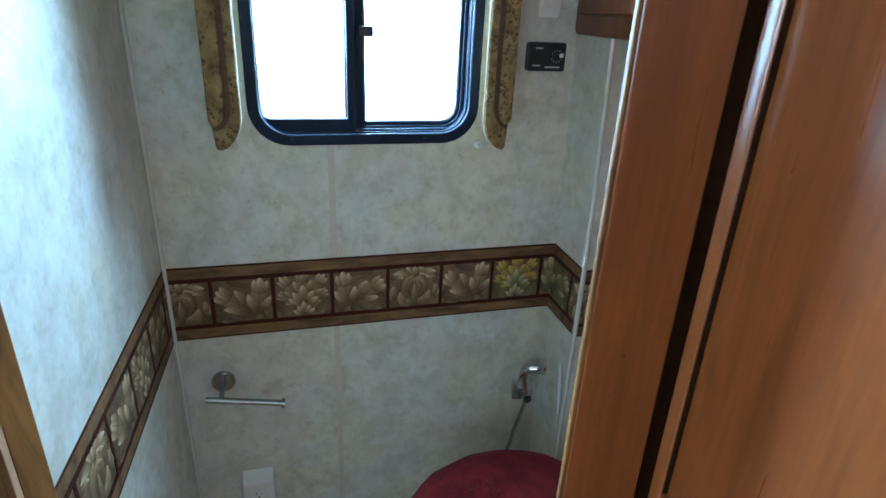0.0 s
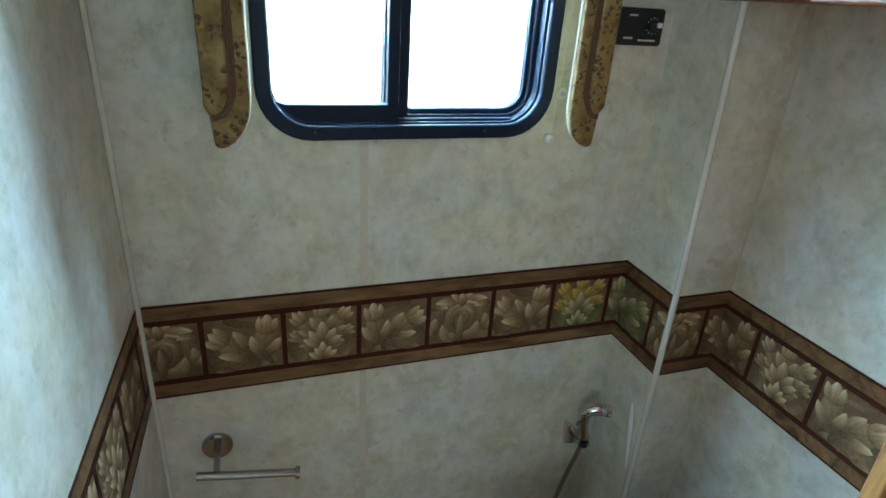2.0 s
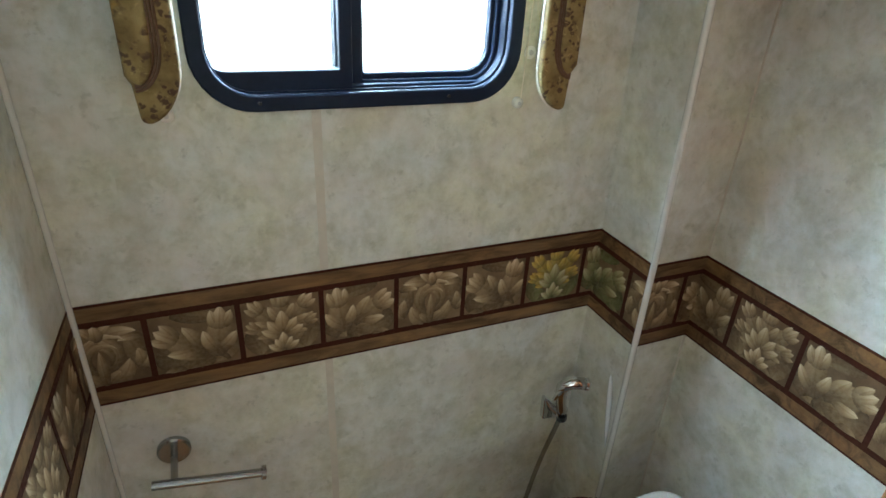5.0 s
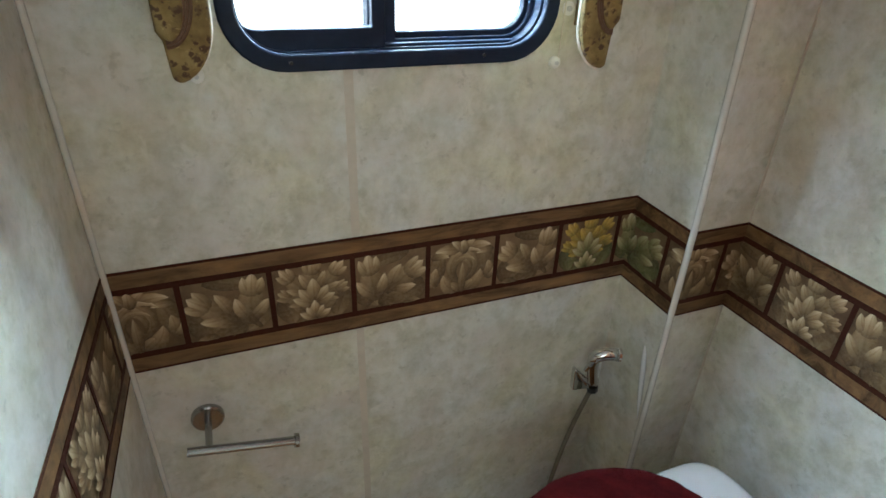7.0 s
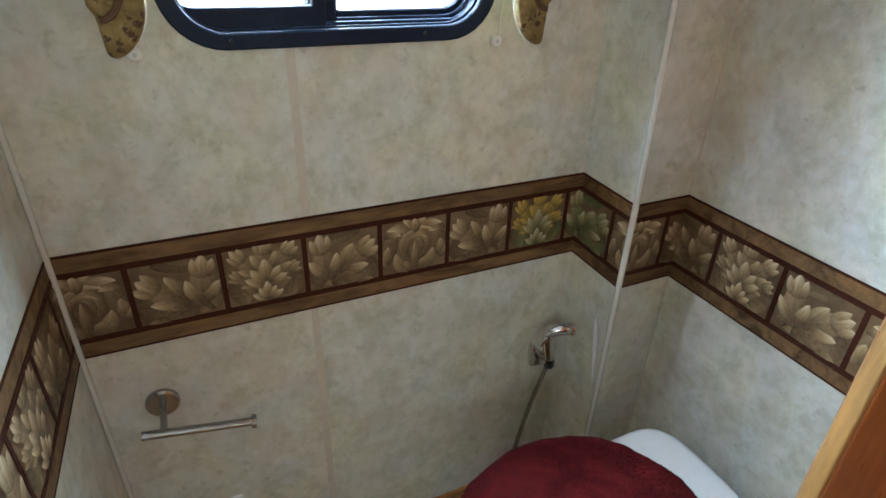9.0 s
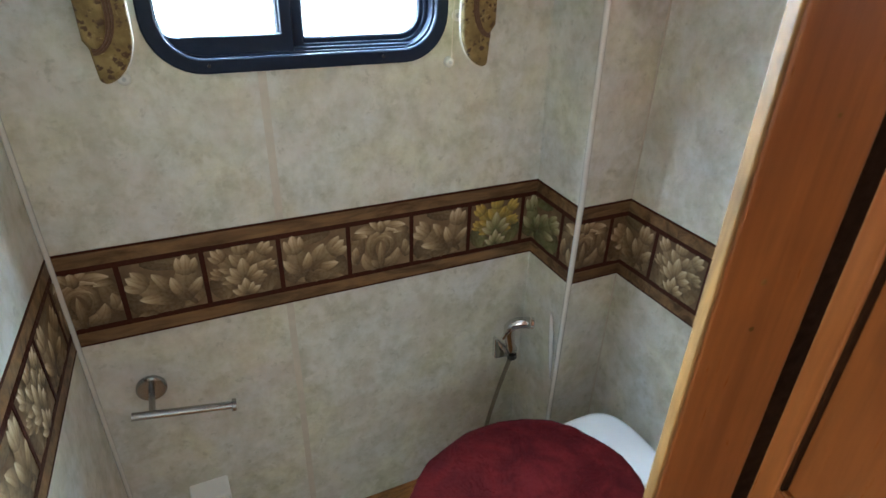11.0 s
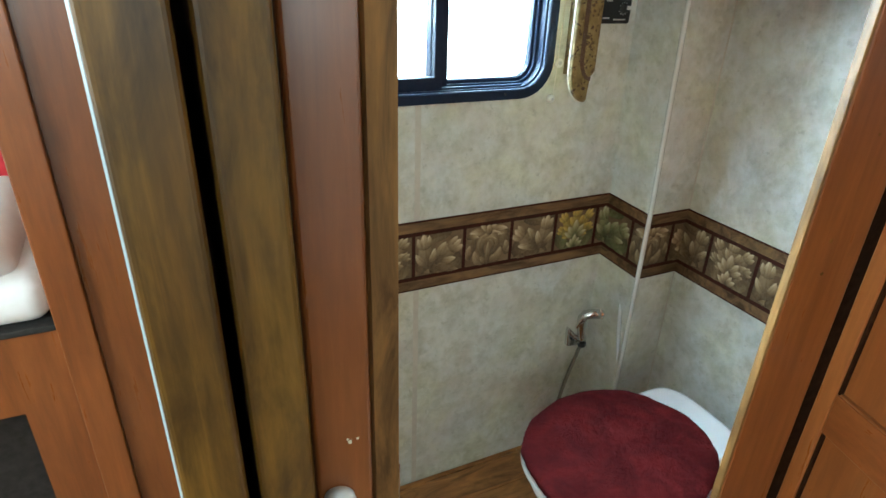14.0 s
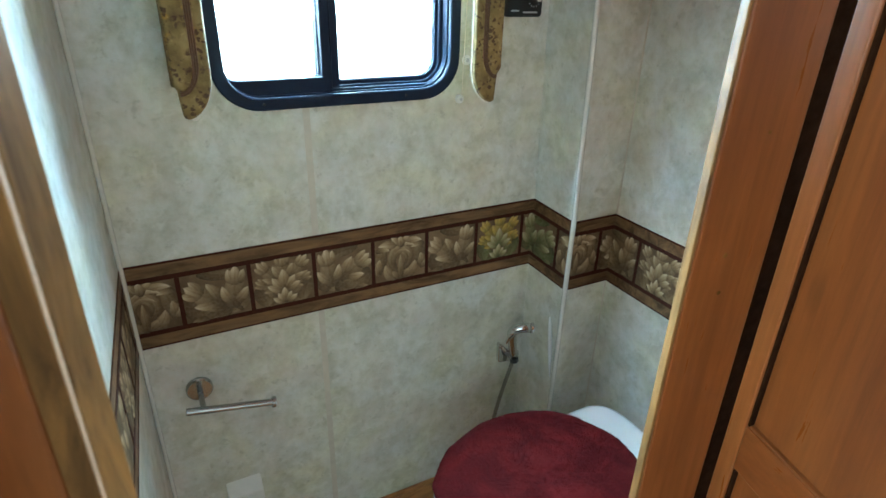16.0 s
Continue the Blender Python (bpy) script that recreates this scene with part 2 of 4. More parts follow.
def fabric_mat():
    m, nt, b = nodes_of("mustard_floral_fabric")
    v = coords(nt)
    warp = nt.nodes.new("ShaderNodeTexVoronoi")
    warp.inputs["Scale"].default_value = 105.0
    wob = nt.nodes.new("ShaderNodeTexNoise")
    wob.inputs["Scale"].default_value = 130.0
    nt.links.new(v, wob.inputs["Vector"])
    shift = nt.nodes.new("ShaderNodeVectorMath")
    shift.operation = "MULTIPLY_ADD"
    nt.links.new(wob.outputs["Color"], shift.inputs[0])
    shift.inputs[1].default_value = (0.014, 0.014, 0.014)
    nt.links.new(v, shift.inputs[2])
    nt.links.new(shift.outputs[0], warp.inputs["Vector"])
    berries = ramp(nt, warp.outputs["Distance"], [(0.30, (0.9,) * 3), (0.48, (0, 0, 0))])
    gate = ramp(nt, noise_node(nt, v, 30.0, 2), [(0.42, (0, 0, 0)), (0.50, (1, 1, 1))])
    fac = mix(nt, 1.0, berries, gate, "MULTIPLY")
    base = ramp(nt, noise_node(nt, v, 32.0, 4), [(0.3, (0.12, 0.080, 0.024)), (0.5, (0.22, 0.155, 0.052)), (0.7, (0.31, 0.235, 0.09))])
    gold = ramp(nt, noise_node(nt, v, 17.0, 3, 0.5, 0.4), [(0.60, (0, 0, 0)), (0.64, (0.7,) * 3)])
    base = mix(nt, gold, base, (0.38, 0.22, 0.035))
    col = mix(nt, fac, base, (0.060, 0.028, 0.014))
    petal = ramp(nt, noise_node(nt, v, 58.0, 5, 0.7, 1.2), [(0.60, (0, 0, 0)), (0.64, (0.6,) * 3)])
    col = mix(nt, petal, col, (0.40, 0.30, 0.12))
    nt.links.new(col, b.inputs["Base Color"])
    b.inputs["Roughness"].default_value = 0.85
    bump(nt, b, noise_node(nt, v, 700.0, 2), 0.25, 0.001)
    return m


def plush_mat():
    m, nt, b = nodes_of("burgundy_plush")
    v = coords(nt)
    n = noise_node(nt, v, 240.0, 4, 0.7)
    n2 = noise_node(nt, v, 18.0, 3, 0.6, 0.6)
    col = mix(nt, 0.6, ramp(nt, n, [(0.3, (0.058, 0.0045, 0.0055)), (0.7, (0.092, 0.0075, 0.0085))]),
              ramp(nt, n2, [(0.36, (0.036, 0.0026, 0.0032)), (0.66, (0.115, 0.0100, 0.0110))]))
    nt.links.new(col, b.inputs["Base Color"])
    b.inputs["Roughness"].default_value = 0.95
    b.inputs["Specular IOR Level"].default_value = 0.12
    b.inputs["Sheen Weight"].default_value, b.inputs["Sheen Roughness"].default_value = 0.0, 0.5
    b.inputs["Sheen Tint"].default_value = (0.7, 0.25, 0.28, 1)
    bump(nt, b, n, 0.25, 0.002)
    return m


M_FABRIC, M_PLUSH = fabric_mat(), plush_mat()
for printed in (M_LINE, M_TILE, M_BAND):
    printed.node_tree.nodes["Principled BSDF"].inputs["Specular IOR Level"].default_value = 0.18


def glass_mat():
    m, nt, b = nodes_of("window_glass")
    b.inputs["Base Color"].default_value = (0.95, 0.98, 0.98, 1)
    b.inputs["Roughness"].default_value, b.inputs["Transmission Weight"].default_value = 0.0, 1.0
    b.inputs["IOR"].default_value = 1.45
    return m


def glow_mat(name, color, strength):
    m, nt, b = nodes_of(name)
    v = coords(nt)
    col = ramp(nt, noise_node(nt, v, 0.6, 2), [(0.3, tuple(c * 0.92 for c in color)), (0.7, color)])
    nt.links.new(col, b.inputs["Emission Color"])
    b.inputs["Emission Strength"].default_value = strength
    b.inputs["Base Color"].default_value = (*color, 1)
    return m


M_GLASS = glass_mat()


# ---- mesh helpers ----
def part(name, bm, material, parent=None, label="", smooth=False):
    me = bpy.data.meshes.new(name)
    bmesh.ops.recalc_face_normals(bm, faces=bm.faces)
    if smooth:
        for f in bm.faces:
            f.smooth = True
    bm.to_mesh(me)
    bm.free()
    for m in (material if isinstance(material, (list, tuple)) else [material]):
        me.materials.append(m)
    ob = new(name, me)
    if parent is not None:
        ob.parent = parent
    if label:
        tagged(ob, label)
    return ob


def thing(name, label, category, group="", kind=""):
    ob = new(name)
    ob.empty_display_size = 0.05
    return tagged(ob, label, category, group, kind)


def bevelled(bm, w, seg=2, angle=35):
    if w > 0:
        es = [e for e in bm.edges if len(e.link_faces) == 2 and e.calc_face_angle(0) > radians(angle)]
        bmesh.ops.bevel(bm, geom=es, offset=w, segments=seg, affect="EDGES", profile=0.5, clamp_overlap=True)
    return bm


def box(x0, x1, y0, y1, z0, z1, bev=0.0, seg=2):
    bm = bmesh.new()
    bmesh.ops.create_cube(bm, size=1.0)
    for v in bm.verts:
        v.co = Vector((x0 + (v.co.x + 0.5) * (x1 - x0), y0 + (v.co.y + 0.5) * (y1 - y0), z0 + (v.co.z + 0.5) * (z1 - z0)))
    return bevelled(bm, bev, seg)


def prism(poly, a, b, axis="z", bev=0.0, seg=2):
    """Extrude a plan polygon from a to b along an axis. Points are (x, y) for z, (x, z) for y, (y, z) for x."""
    bm = bmesh.new()

    def co(p, h):
        return {"z": (p[0], p[1], h), "y": (p[0], h, p[1]), "x": (h, p[0], p[1])}[axis]
    lo = [bm.verts.new(co(p, a)) for p in poly]
    hi = [bm.verts.new(co(p, b)) for p in poly]
    bm.faces.new(lo), bm.faces.new(hi)
    for i in range(len(poly)):
        j = (i + 1) % len(poly)
        bm.faces.new((lo[i], lo[j], hi[j], hi[i]))
    bmesh.ops.recalc_face_normals(bm, faces=bm.faces)
    return bevelled(bm, bev, seg)


def tube(points, radius, sides=12, caps=True):
    bm = bmesh.new()
    rings = []
    pts = [Vector(p) for p in points]
    radii = radius if isinstance(radius, (list, tuple)) else [radius] * len(pts)
    up = None
    for i, p in enumerate(pts):
        d = (pts[min(i + 1, len(pts) - 1)] - pts[max(i - 1, 0)]).normalized()
        if up is None:
            up = d.orthogonal().normalized()
        up = (up - d * up.dot(d)).normalized()
        w = d.cross(up)
        rings.append([bm.verts.new(p + radii[i] * (math.cos(k * math.tau / sides) * up + math.sin(k * math.tau / sides) * w)) for k in range(sides)])
    for a, b in zip(rings, rings[1:]):
        for k in range(sides):
            bm.faces.new((a[k], a[(k + 1) % sides], b[(k + 1) % sides], b[k]))
    if caps:
        bm.faces.new(rings[0]), bm.faces.new(rings[-1])
    return bm


def rounded_rect(x0, x1, z0, z1, r, n=8):
    pts = []
    for cx, cz, a0 in ((x1 - r, z1 - r, 0), (x0 + r, z1 - r, 90), (x0 + r, z0 + r, 180), (x1 - r, z0 + r, 270)):
        for i in range(n + 1):
            a = radians(a0 + 90 * i / n)
            pts.append((cx + r * math.cos(a), cz + r * math.sin(a)))
    return pts


def rect_radii(x0, x1, z0, z1, tr, tl, bl, br, n=8):
    """A rounded rectangle with a radius for each corner."""
    pts = []
    for cx, cz, sx, sz, r, a0 in ((x1, z1, -1, -1, tr, 0), (x0, z1, 1, -1, tl, 90), (x0, z0, 1, 1, bl, 180), (x1, z0, -1, 1, br, 270)):
        for i in range(n + 1):
            a = radians(a0 + 90 * i / n)
            pts.append((cx + sx * r + r * math.cos(a), cz + sz * r + r * math.sin(a)))
    return pts


def ring_frame(outer, inner, y_front, y_back, bev=0.0):
    """A flat frame between two matching outlines in the x-z plane."""
    bm = bmesh.new()
    n = len(outer)
    layers = [[bm.verts.new((p[0], y, p[1])) for p in pts] for pts, y in ((outer, y_back), (outer, y_front), (inner, y_front), (inner, y_back))]
    for k in range(4):
        a, b = layers[k], layers[(k + 1) % 4]
        for i in range(n):
            j = (i + 1) % n
            bm.faces.new((a[i], a[j], b[j], b[i]))
    bmesh.ops.recalc_face_normals(bm, faces=bm.faces)
    return bevelled(bm, bev, 2, 60)


def loft(rings, close_bottom=True, close_top=True):
    bm = bmesh.new()
    vr = [[bm.verts.new(v) for v in r] for r in rings]
    n = len(vr[0])
    for a, b in zip(vr, vr[1:]):
        for i in range(n):
            j = (i + 1) % n
            bm.faces.new((a[i], a[j], b[j], b[i]))
    if close_bottom:
        bm.faces.new(vr[0])
    if close_top:
        bm.faces.new(vr[-1])
    return bm


TX, TY, TZ = 0.405, 0.770, 0.348    # middle of the bowl and its rim height


def structure(name, bm, material, label, category="wall"):
    return tagged(part(name, bm, material), label, category, "", "structure")


# ---- large structure ----
structure("floor", box(-2.2, 1.6, -1.55, 1.25, -0.05, 0.0), M_FLOOR, "warm wood-look vinyl floor of the caravan", "floor")
structure("ceiling", box(-2.2, 1.6, -1.55, 1.30, CEIL, CEIL + 0.05), M_CEIL, "white panelled caravan ceiling", "ceiling")


def wall_with_hole(x0, x1, z0, z1, outline, y0, y1):
    """Wall slab in the x-z plane with one rounded opening through it."""
    bm = bmesh.new()
    n = len(outline)
    cx, cz = sum(p[0] for p in outline) / n, sum(p[1] for p in outline) / n
    border = []
    for px, pz in outline:
        dx, dz = px - cx, pz - cz
        k = min((x1 - cx) / dx if dx > 1e-9 else (x0 - cx) / dx if dx < -1e-9 else 1e9,
                (z1 - cz) / dz if dz > 1e-9 else (z0 - cz) / dz if dz < -1e-9 else 1e9)
        border.append((cx + k * dx, cz + k * dz))
    corners = [(x1, z1), (x0, z1), (x0, z0), (x1, z0)]
    for c in corners:
        i = min(range(n), key=lambda q: (border[q][0] - c[0]) ** 2 + (border[q][1] - c[1]) ** 2)
        border[i] = c
    lay = [[bm.verts.new((p[0], y, p[1])) for p in pts] for pts, y in ((border, y0), (outline, y0), (outline, y1), (border, y1))]
    for k in range(4):
        a, b = lay[k], lay[(k + 1) % 4]
        for i in range(n):
            j = (i + 1) % n
            bm.faces.new((a[i], a[j], b[j], b[i]))
    return bm


hole = rounded_rect(WIN[0] + 0.018, WIN[1] - 0.018, WIN[2] + 0.018, WIN[3] - 0.018, 0.060)
structure("wall_north", wall_with_hole(-0.300, 0.80, 0.0, CEIL, hole, WALL_Y, WALL_Y + 0.07), M_WALL,
          "mottled cream and grey wallpapered bathroom wall with a window", "wall")
bed_hole = rounded_rect(-1.68, -0.92, 1.05, 1.60, 0.06)
structure("wall_bedroom_north", wall_with_hole(-2.2, -0.302, 0.0, CEIL, bed_hole, 1.75, 1.82), M_WALL,
          "mottled wallpapered wall beyond the bathroom", "wall")
structure("wall_left", prism([LEFT_BACK, LEFT_FRONT, (-0.300, 0.50), (-0.300, 1.20)], 0.0, CEIL), M_WALL,
          "mottled cream wallpapered bathroom side wall", "wall")
structure("wall_right", box(RIGHT_X, RIGHT_X + 0.04, 0.50, 1.25, 0.0, CEIL), M_WALL,
          "mottled cream wallpapered wall behind the toilet", "wall")
LEAN_Z, LEAN_TOP = 0.81, 0.030     # the column leans into the room above the border


def leaning(poly):
    top = [(x - LEAN_TOP * (CEIL - LEAN_Z) if x < RIGHT_X else x, y) for x, y in poly]
    return loft([[Vector((x, y, z)) for x, y in p] for p, z in ((poly, 0.0), (poly, LEAN_Z), (top, CEIL))])


structure("corner_column", leaning([(0.634, WALL_Y + 0.002), (COL_X, COL_Y), (RIGHT_X + 0.002, COL_Y), (RIGHT_X + 0.002, WALL_Y + 0.002)]), M_WALL,
          "boxed-in wallpapered corner column", "column")
structure("wall_front", box(0.500, 1.6, 0.530, 0.56, 0.0, CEIL), M_CHERRY, "cherry wood partition beside the doorway", "wall")
structure("lintel", box(-0.262, 0.500, 0.53, 0.56, 1.90, CEIL), M_CHERRY, "wooden head over the bathroom doorway", "trim")
# Unseen wall; its opening is added to let the west fill through.
def wall_west():
    bm = wall_with_hole(-1.6, 1.85, 0.0, CEIL, rounded_rect(-0.27, 0.57, 1.08, 1.68, 0.05), 2.2, 2.25)
    bm.transform(Matrix.Rotation(radians(90), 4, "Z"))
    return bm


for nm, b in (("wall_west", wall_west()), ("wall_east", box(1.6, 1.65, -1.6, 1.3, 0, CEIL))):
    structure(nm, b, M_WALL, "plain wallpapered caravan end wall", "wall")
# Unseen walls with openings assumed for the rear lamps.
structure("wall_south_west", wall_with_hole(-2.2, -0.30, 0.0, CEIL, rounded_rect(-1.6, -0.5, 1.03, 1.67, 0.05), -1.60, -1.53), M_WALL, "plain caravan side wall with an assumed window, out of view", "wall")
structure("wall_south_east", wall_with_hole(-0.30, 1.6, 0.0, CEIL, rounded_rect(0.13, 1.47, 1.03, 1.67, 0.05), -1.60, -1.53), M_WALL, "plain caravan side wall with an assumed window, out of view", "wall")
backdrop = structure("backdrop", box(-9, 9, 7.0, 7.02, -3.0, 9.0), glow_mat("overexposed_daylight", (0.97, 0.99, 1.0), GLOW), "bright overexposed daylight outside the window", "backdrop")
structure("ground", box(-60, 60, -60, 60, -0.85, -0.80), plain_mat("pale_gravel", (0.45, 0.43, 0.40), 0.9, 0, 8, 0.2, 0.2), "pale gravel ground outside", "ground")

structure("wall_slide_out", box(-0.325, -0.302, 1.20, 1.82, 0.0, CEIL), M_WALL, "plain side wall of the bed slide-out", "wall")
structure("floor_slide_out", box(-2.2, -0.302, 1.251, 1.85, -0.05, 0.0), M_FLOOR, "wood-look floor under the bed", "floor")
structure("ceiling_slide_out", box(-2.2, -0.302, 1.302, 1.85, CEIL, CEIL + 0.05), M_CEIL, "white ceiling over the bed", "ceiling")

# ---- trims ----
B0, B1 = 0.622, 0.797       # lower and upper edge of the border
L0, L1 = 0.650, 0.768       # inner dark lines
structure("corner_trim", tube([(-0.254, 1.176, 0.0), (-0.254, 1.176, CEIL)], 0.0042, 10), M_TRIM, "thin white vinyl strip in the wall corner", "trim")
bead = leaning([(COL_X - 0.003 + 0.0058 * math.cos(q), COL_Y - 0.003 + 0.0058 * math.sin(q)) for q in [i * math.tau / 16 for i in range(16)]])
structure("corner_bead", bead, M_TRIM, "glossy white vinyl bead on the column corner", "trim")
structure("seam_strip", box(0.0885, 0.1015, WALL_Y - 0.0006, WALL_Y + 0.001, 0.0, 1.062), M_SEAM, "narrow cream seam strip between wall panels", "trim")
for z0, z1 in ((0.0, B0 - 0.012), (B1 - 0.009, 1.28)):
    structure("seam_strip_right", box(RIGHT_X - 0.0024, RIGHT_X + 0.001, COL_Y - 0.0024, COL_Y + 0.001, z0, z1), M_SEAM, "thin cream strip in the inner corner", "trim")

# Bulged white sliver, modelled in place of a bright reflection on the column.
sliver = loft([[Vector((0.6350 - 0.052 * (y - 1.05) - b * math.cos(q), y + w * math.sin(q), z)) for q in [i * math.tau / 14 for i in range(14)]]
               for y, z, w, b in ((1.0755, 0.522, 0.0006, 0.001), (1.072, 0.505, 0.0040, 0.0045), (1.066, 0.470, 0.0052, 0.0060), (1.060, 0.430, 0.0048, 0.0056), (1.054, 0.390, 0.0034, 0.0042), (1.048, 0.350, 0.0005, 0.001))])
for f in sliver.faces:
    f.smooth = True
structure("column_glint", sliver, M_PORC, "raised glossy white sliver standing for a glint on the column", "trim")

# ---- printed wallpaper border ----
PITCH, FIRST = 0.1285, 0.088
PATH_PTS = [Vector(LEFT_FRONT), Vector(LEFT_BACK), Vector((0.634, WALL_Y)), Vector((COL_X, COL_Y)), Vector((RIGHT_X, COL_Y)), Vector((RIGHT_X, 0.565))]
SEG = []
acc = -(PATH_PTS[1] - PATH_PTS[0]).length
for pa, pb in zip(PATH_PTS, PATH_PTS[1:]):
    d = pb - pa
    SEG.append((acc, acc + d.length, pa, d.normalized(), Vector((d.normalized().y, -d.normalized().x))))
    acc += d.length
S_START, S_END = SEG[0][0], SEG[-1][1]


def sag(s):
    """The border hangs a little lower on the column and the right wall."""
    return -0.010 * min(1.0, max(0.0, (s - 0.892) / 0.14))


def on_wall(s, z, off):
    """The place s metres along the bathroom walls from the back left corner, at height z, off metres proud."""
    for i, (s0, s1, p, d, n) in enumerate(SEG):
        if s <= s1 or i == len(SEG) - 1:
            q = p + d * (s - s0)
            if i < len(SEG) - 1 and s1 - s < off:
                q = p + d * (s1 - s0) + d * (s - s1)
            return Vector((q.x + n.x * off, q.y + n.y * off, z + sag(s)))


def strip(s0, s1, z0, z1, off, thick=0.0006):
    """A thin band that follows the walls round their corners."""
    bm = bmesh.new()
    cuts = {s0, s1}
    for a, b, *_ in SEG:
        for c in (a, b):
            if s0 < c < s1:
                cuts.add(c)
    cuts = sorted(cuts)
    for a, b in zip(cuts, cuts[1:]):
        e = 1e-5
        quad = [(a + e, z0), (b - e, z0), (b - e, z1), (a + e, z1)]
        f = [bm.verts.new(on_wall(s, z, off)) for s, z in quad]
        g = [bm.verts.new(on_wall(s, z, off - thick)) for s, z in quad]
        bm.faces.new(f)
        for i in range(4):
            j = (i + 1) % 4
            bm.faces.new((f[i], g[i], g[j], f[j]))
    return bm


border = thing("wallpaper_border", "printed wallpaper border with brown frames and carved-leaf ornaments", "wallpaper border")
for nm, z0, z1, off, mt in (("band", L1, B1, 0.0012, M_BAND), ("band", B0, L0, 0.0012, M_BAND), ("frame_line", L1 - 0.008, L1 + 0.0015, 0.0019, M_LINE),
                            ("frame_line", L0 - 0.0015, L0 + 0.008, 0.0019, M_LINE), ("rim_line", B1 - 0.004, B1, 0.0019, M_LINE), ("rim_line", B0, B0 + 0.003, 0.0019, M_LINE)):
    for sa, sb, *_ in SEG:
        part(nm, strip(sa, sb, z0, z1, off), mt, border)


def leaf(bm, uvl, s, z, ang, length, width, bend, layer, tone=1.0, lo=-9.0, hi=9.0, n=10):
    """One printed leaf or petal as a fine grid on the wall."""
    rows = []
    a = radians(ang)
    px, pz = s, z
    for i in range(n + 1):
        t = i / n
        w = width * math.sin(math.pi * (0.07 + 0.93 * t) ** 0.85) ** 0.8
        nx, nz = -math.sin(a), math.cos(a)
        row = []
        for k in range(5):
            q = (k - 2) / 2
            off = 0.0010 + 0.00006 * layer + 0.0007 * math.sin(math.pi * t) * (1 - q * q)
            row.append((bm.verts.new(on_wall(min(hi, max(lo, px + nx * w * q * 0.5)), min(L1 - 0.0065, max(L0 + 0.0065, pz + nz * w * q * 0.5)), off)), t, (q + 1) / 2))
        rows.append(row)
        a += radians(bend) / n
        px += math.cos(a) * length / n
        pz += math.sin(a) * length / n
    for r0, r1 in zip(rows, rows[1:]):
        for k in range(4):
            q = (r0[k], r0[k + 1], r1[k + 1], r1[k])
            f = bm.faces.new([x[0] for x in q])
            f.smooth = True
            for lp, x in zip(f.loops, q):
                lp[uvl].uv = (x[1] * tone, x[2])


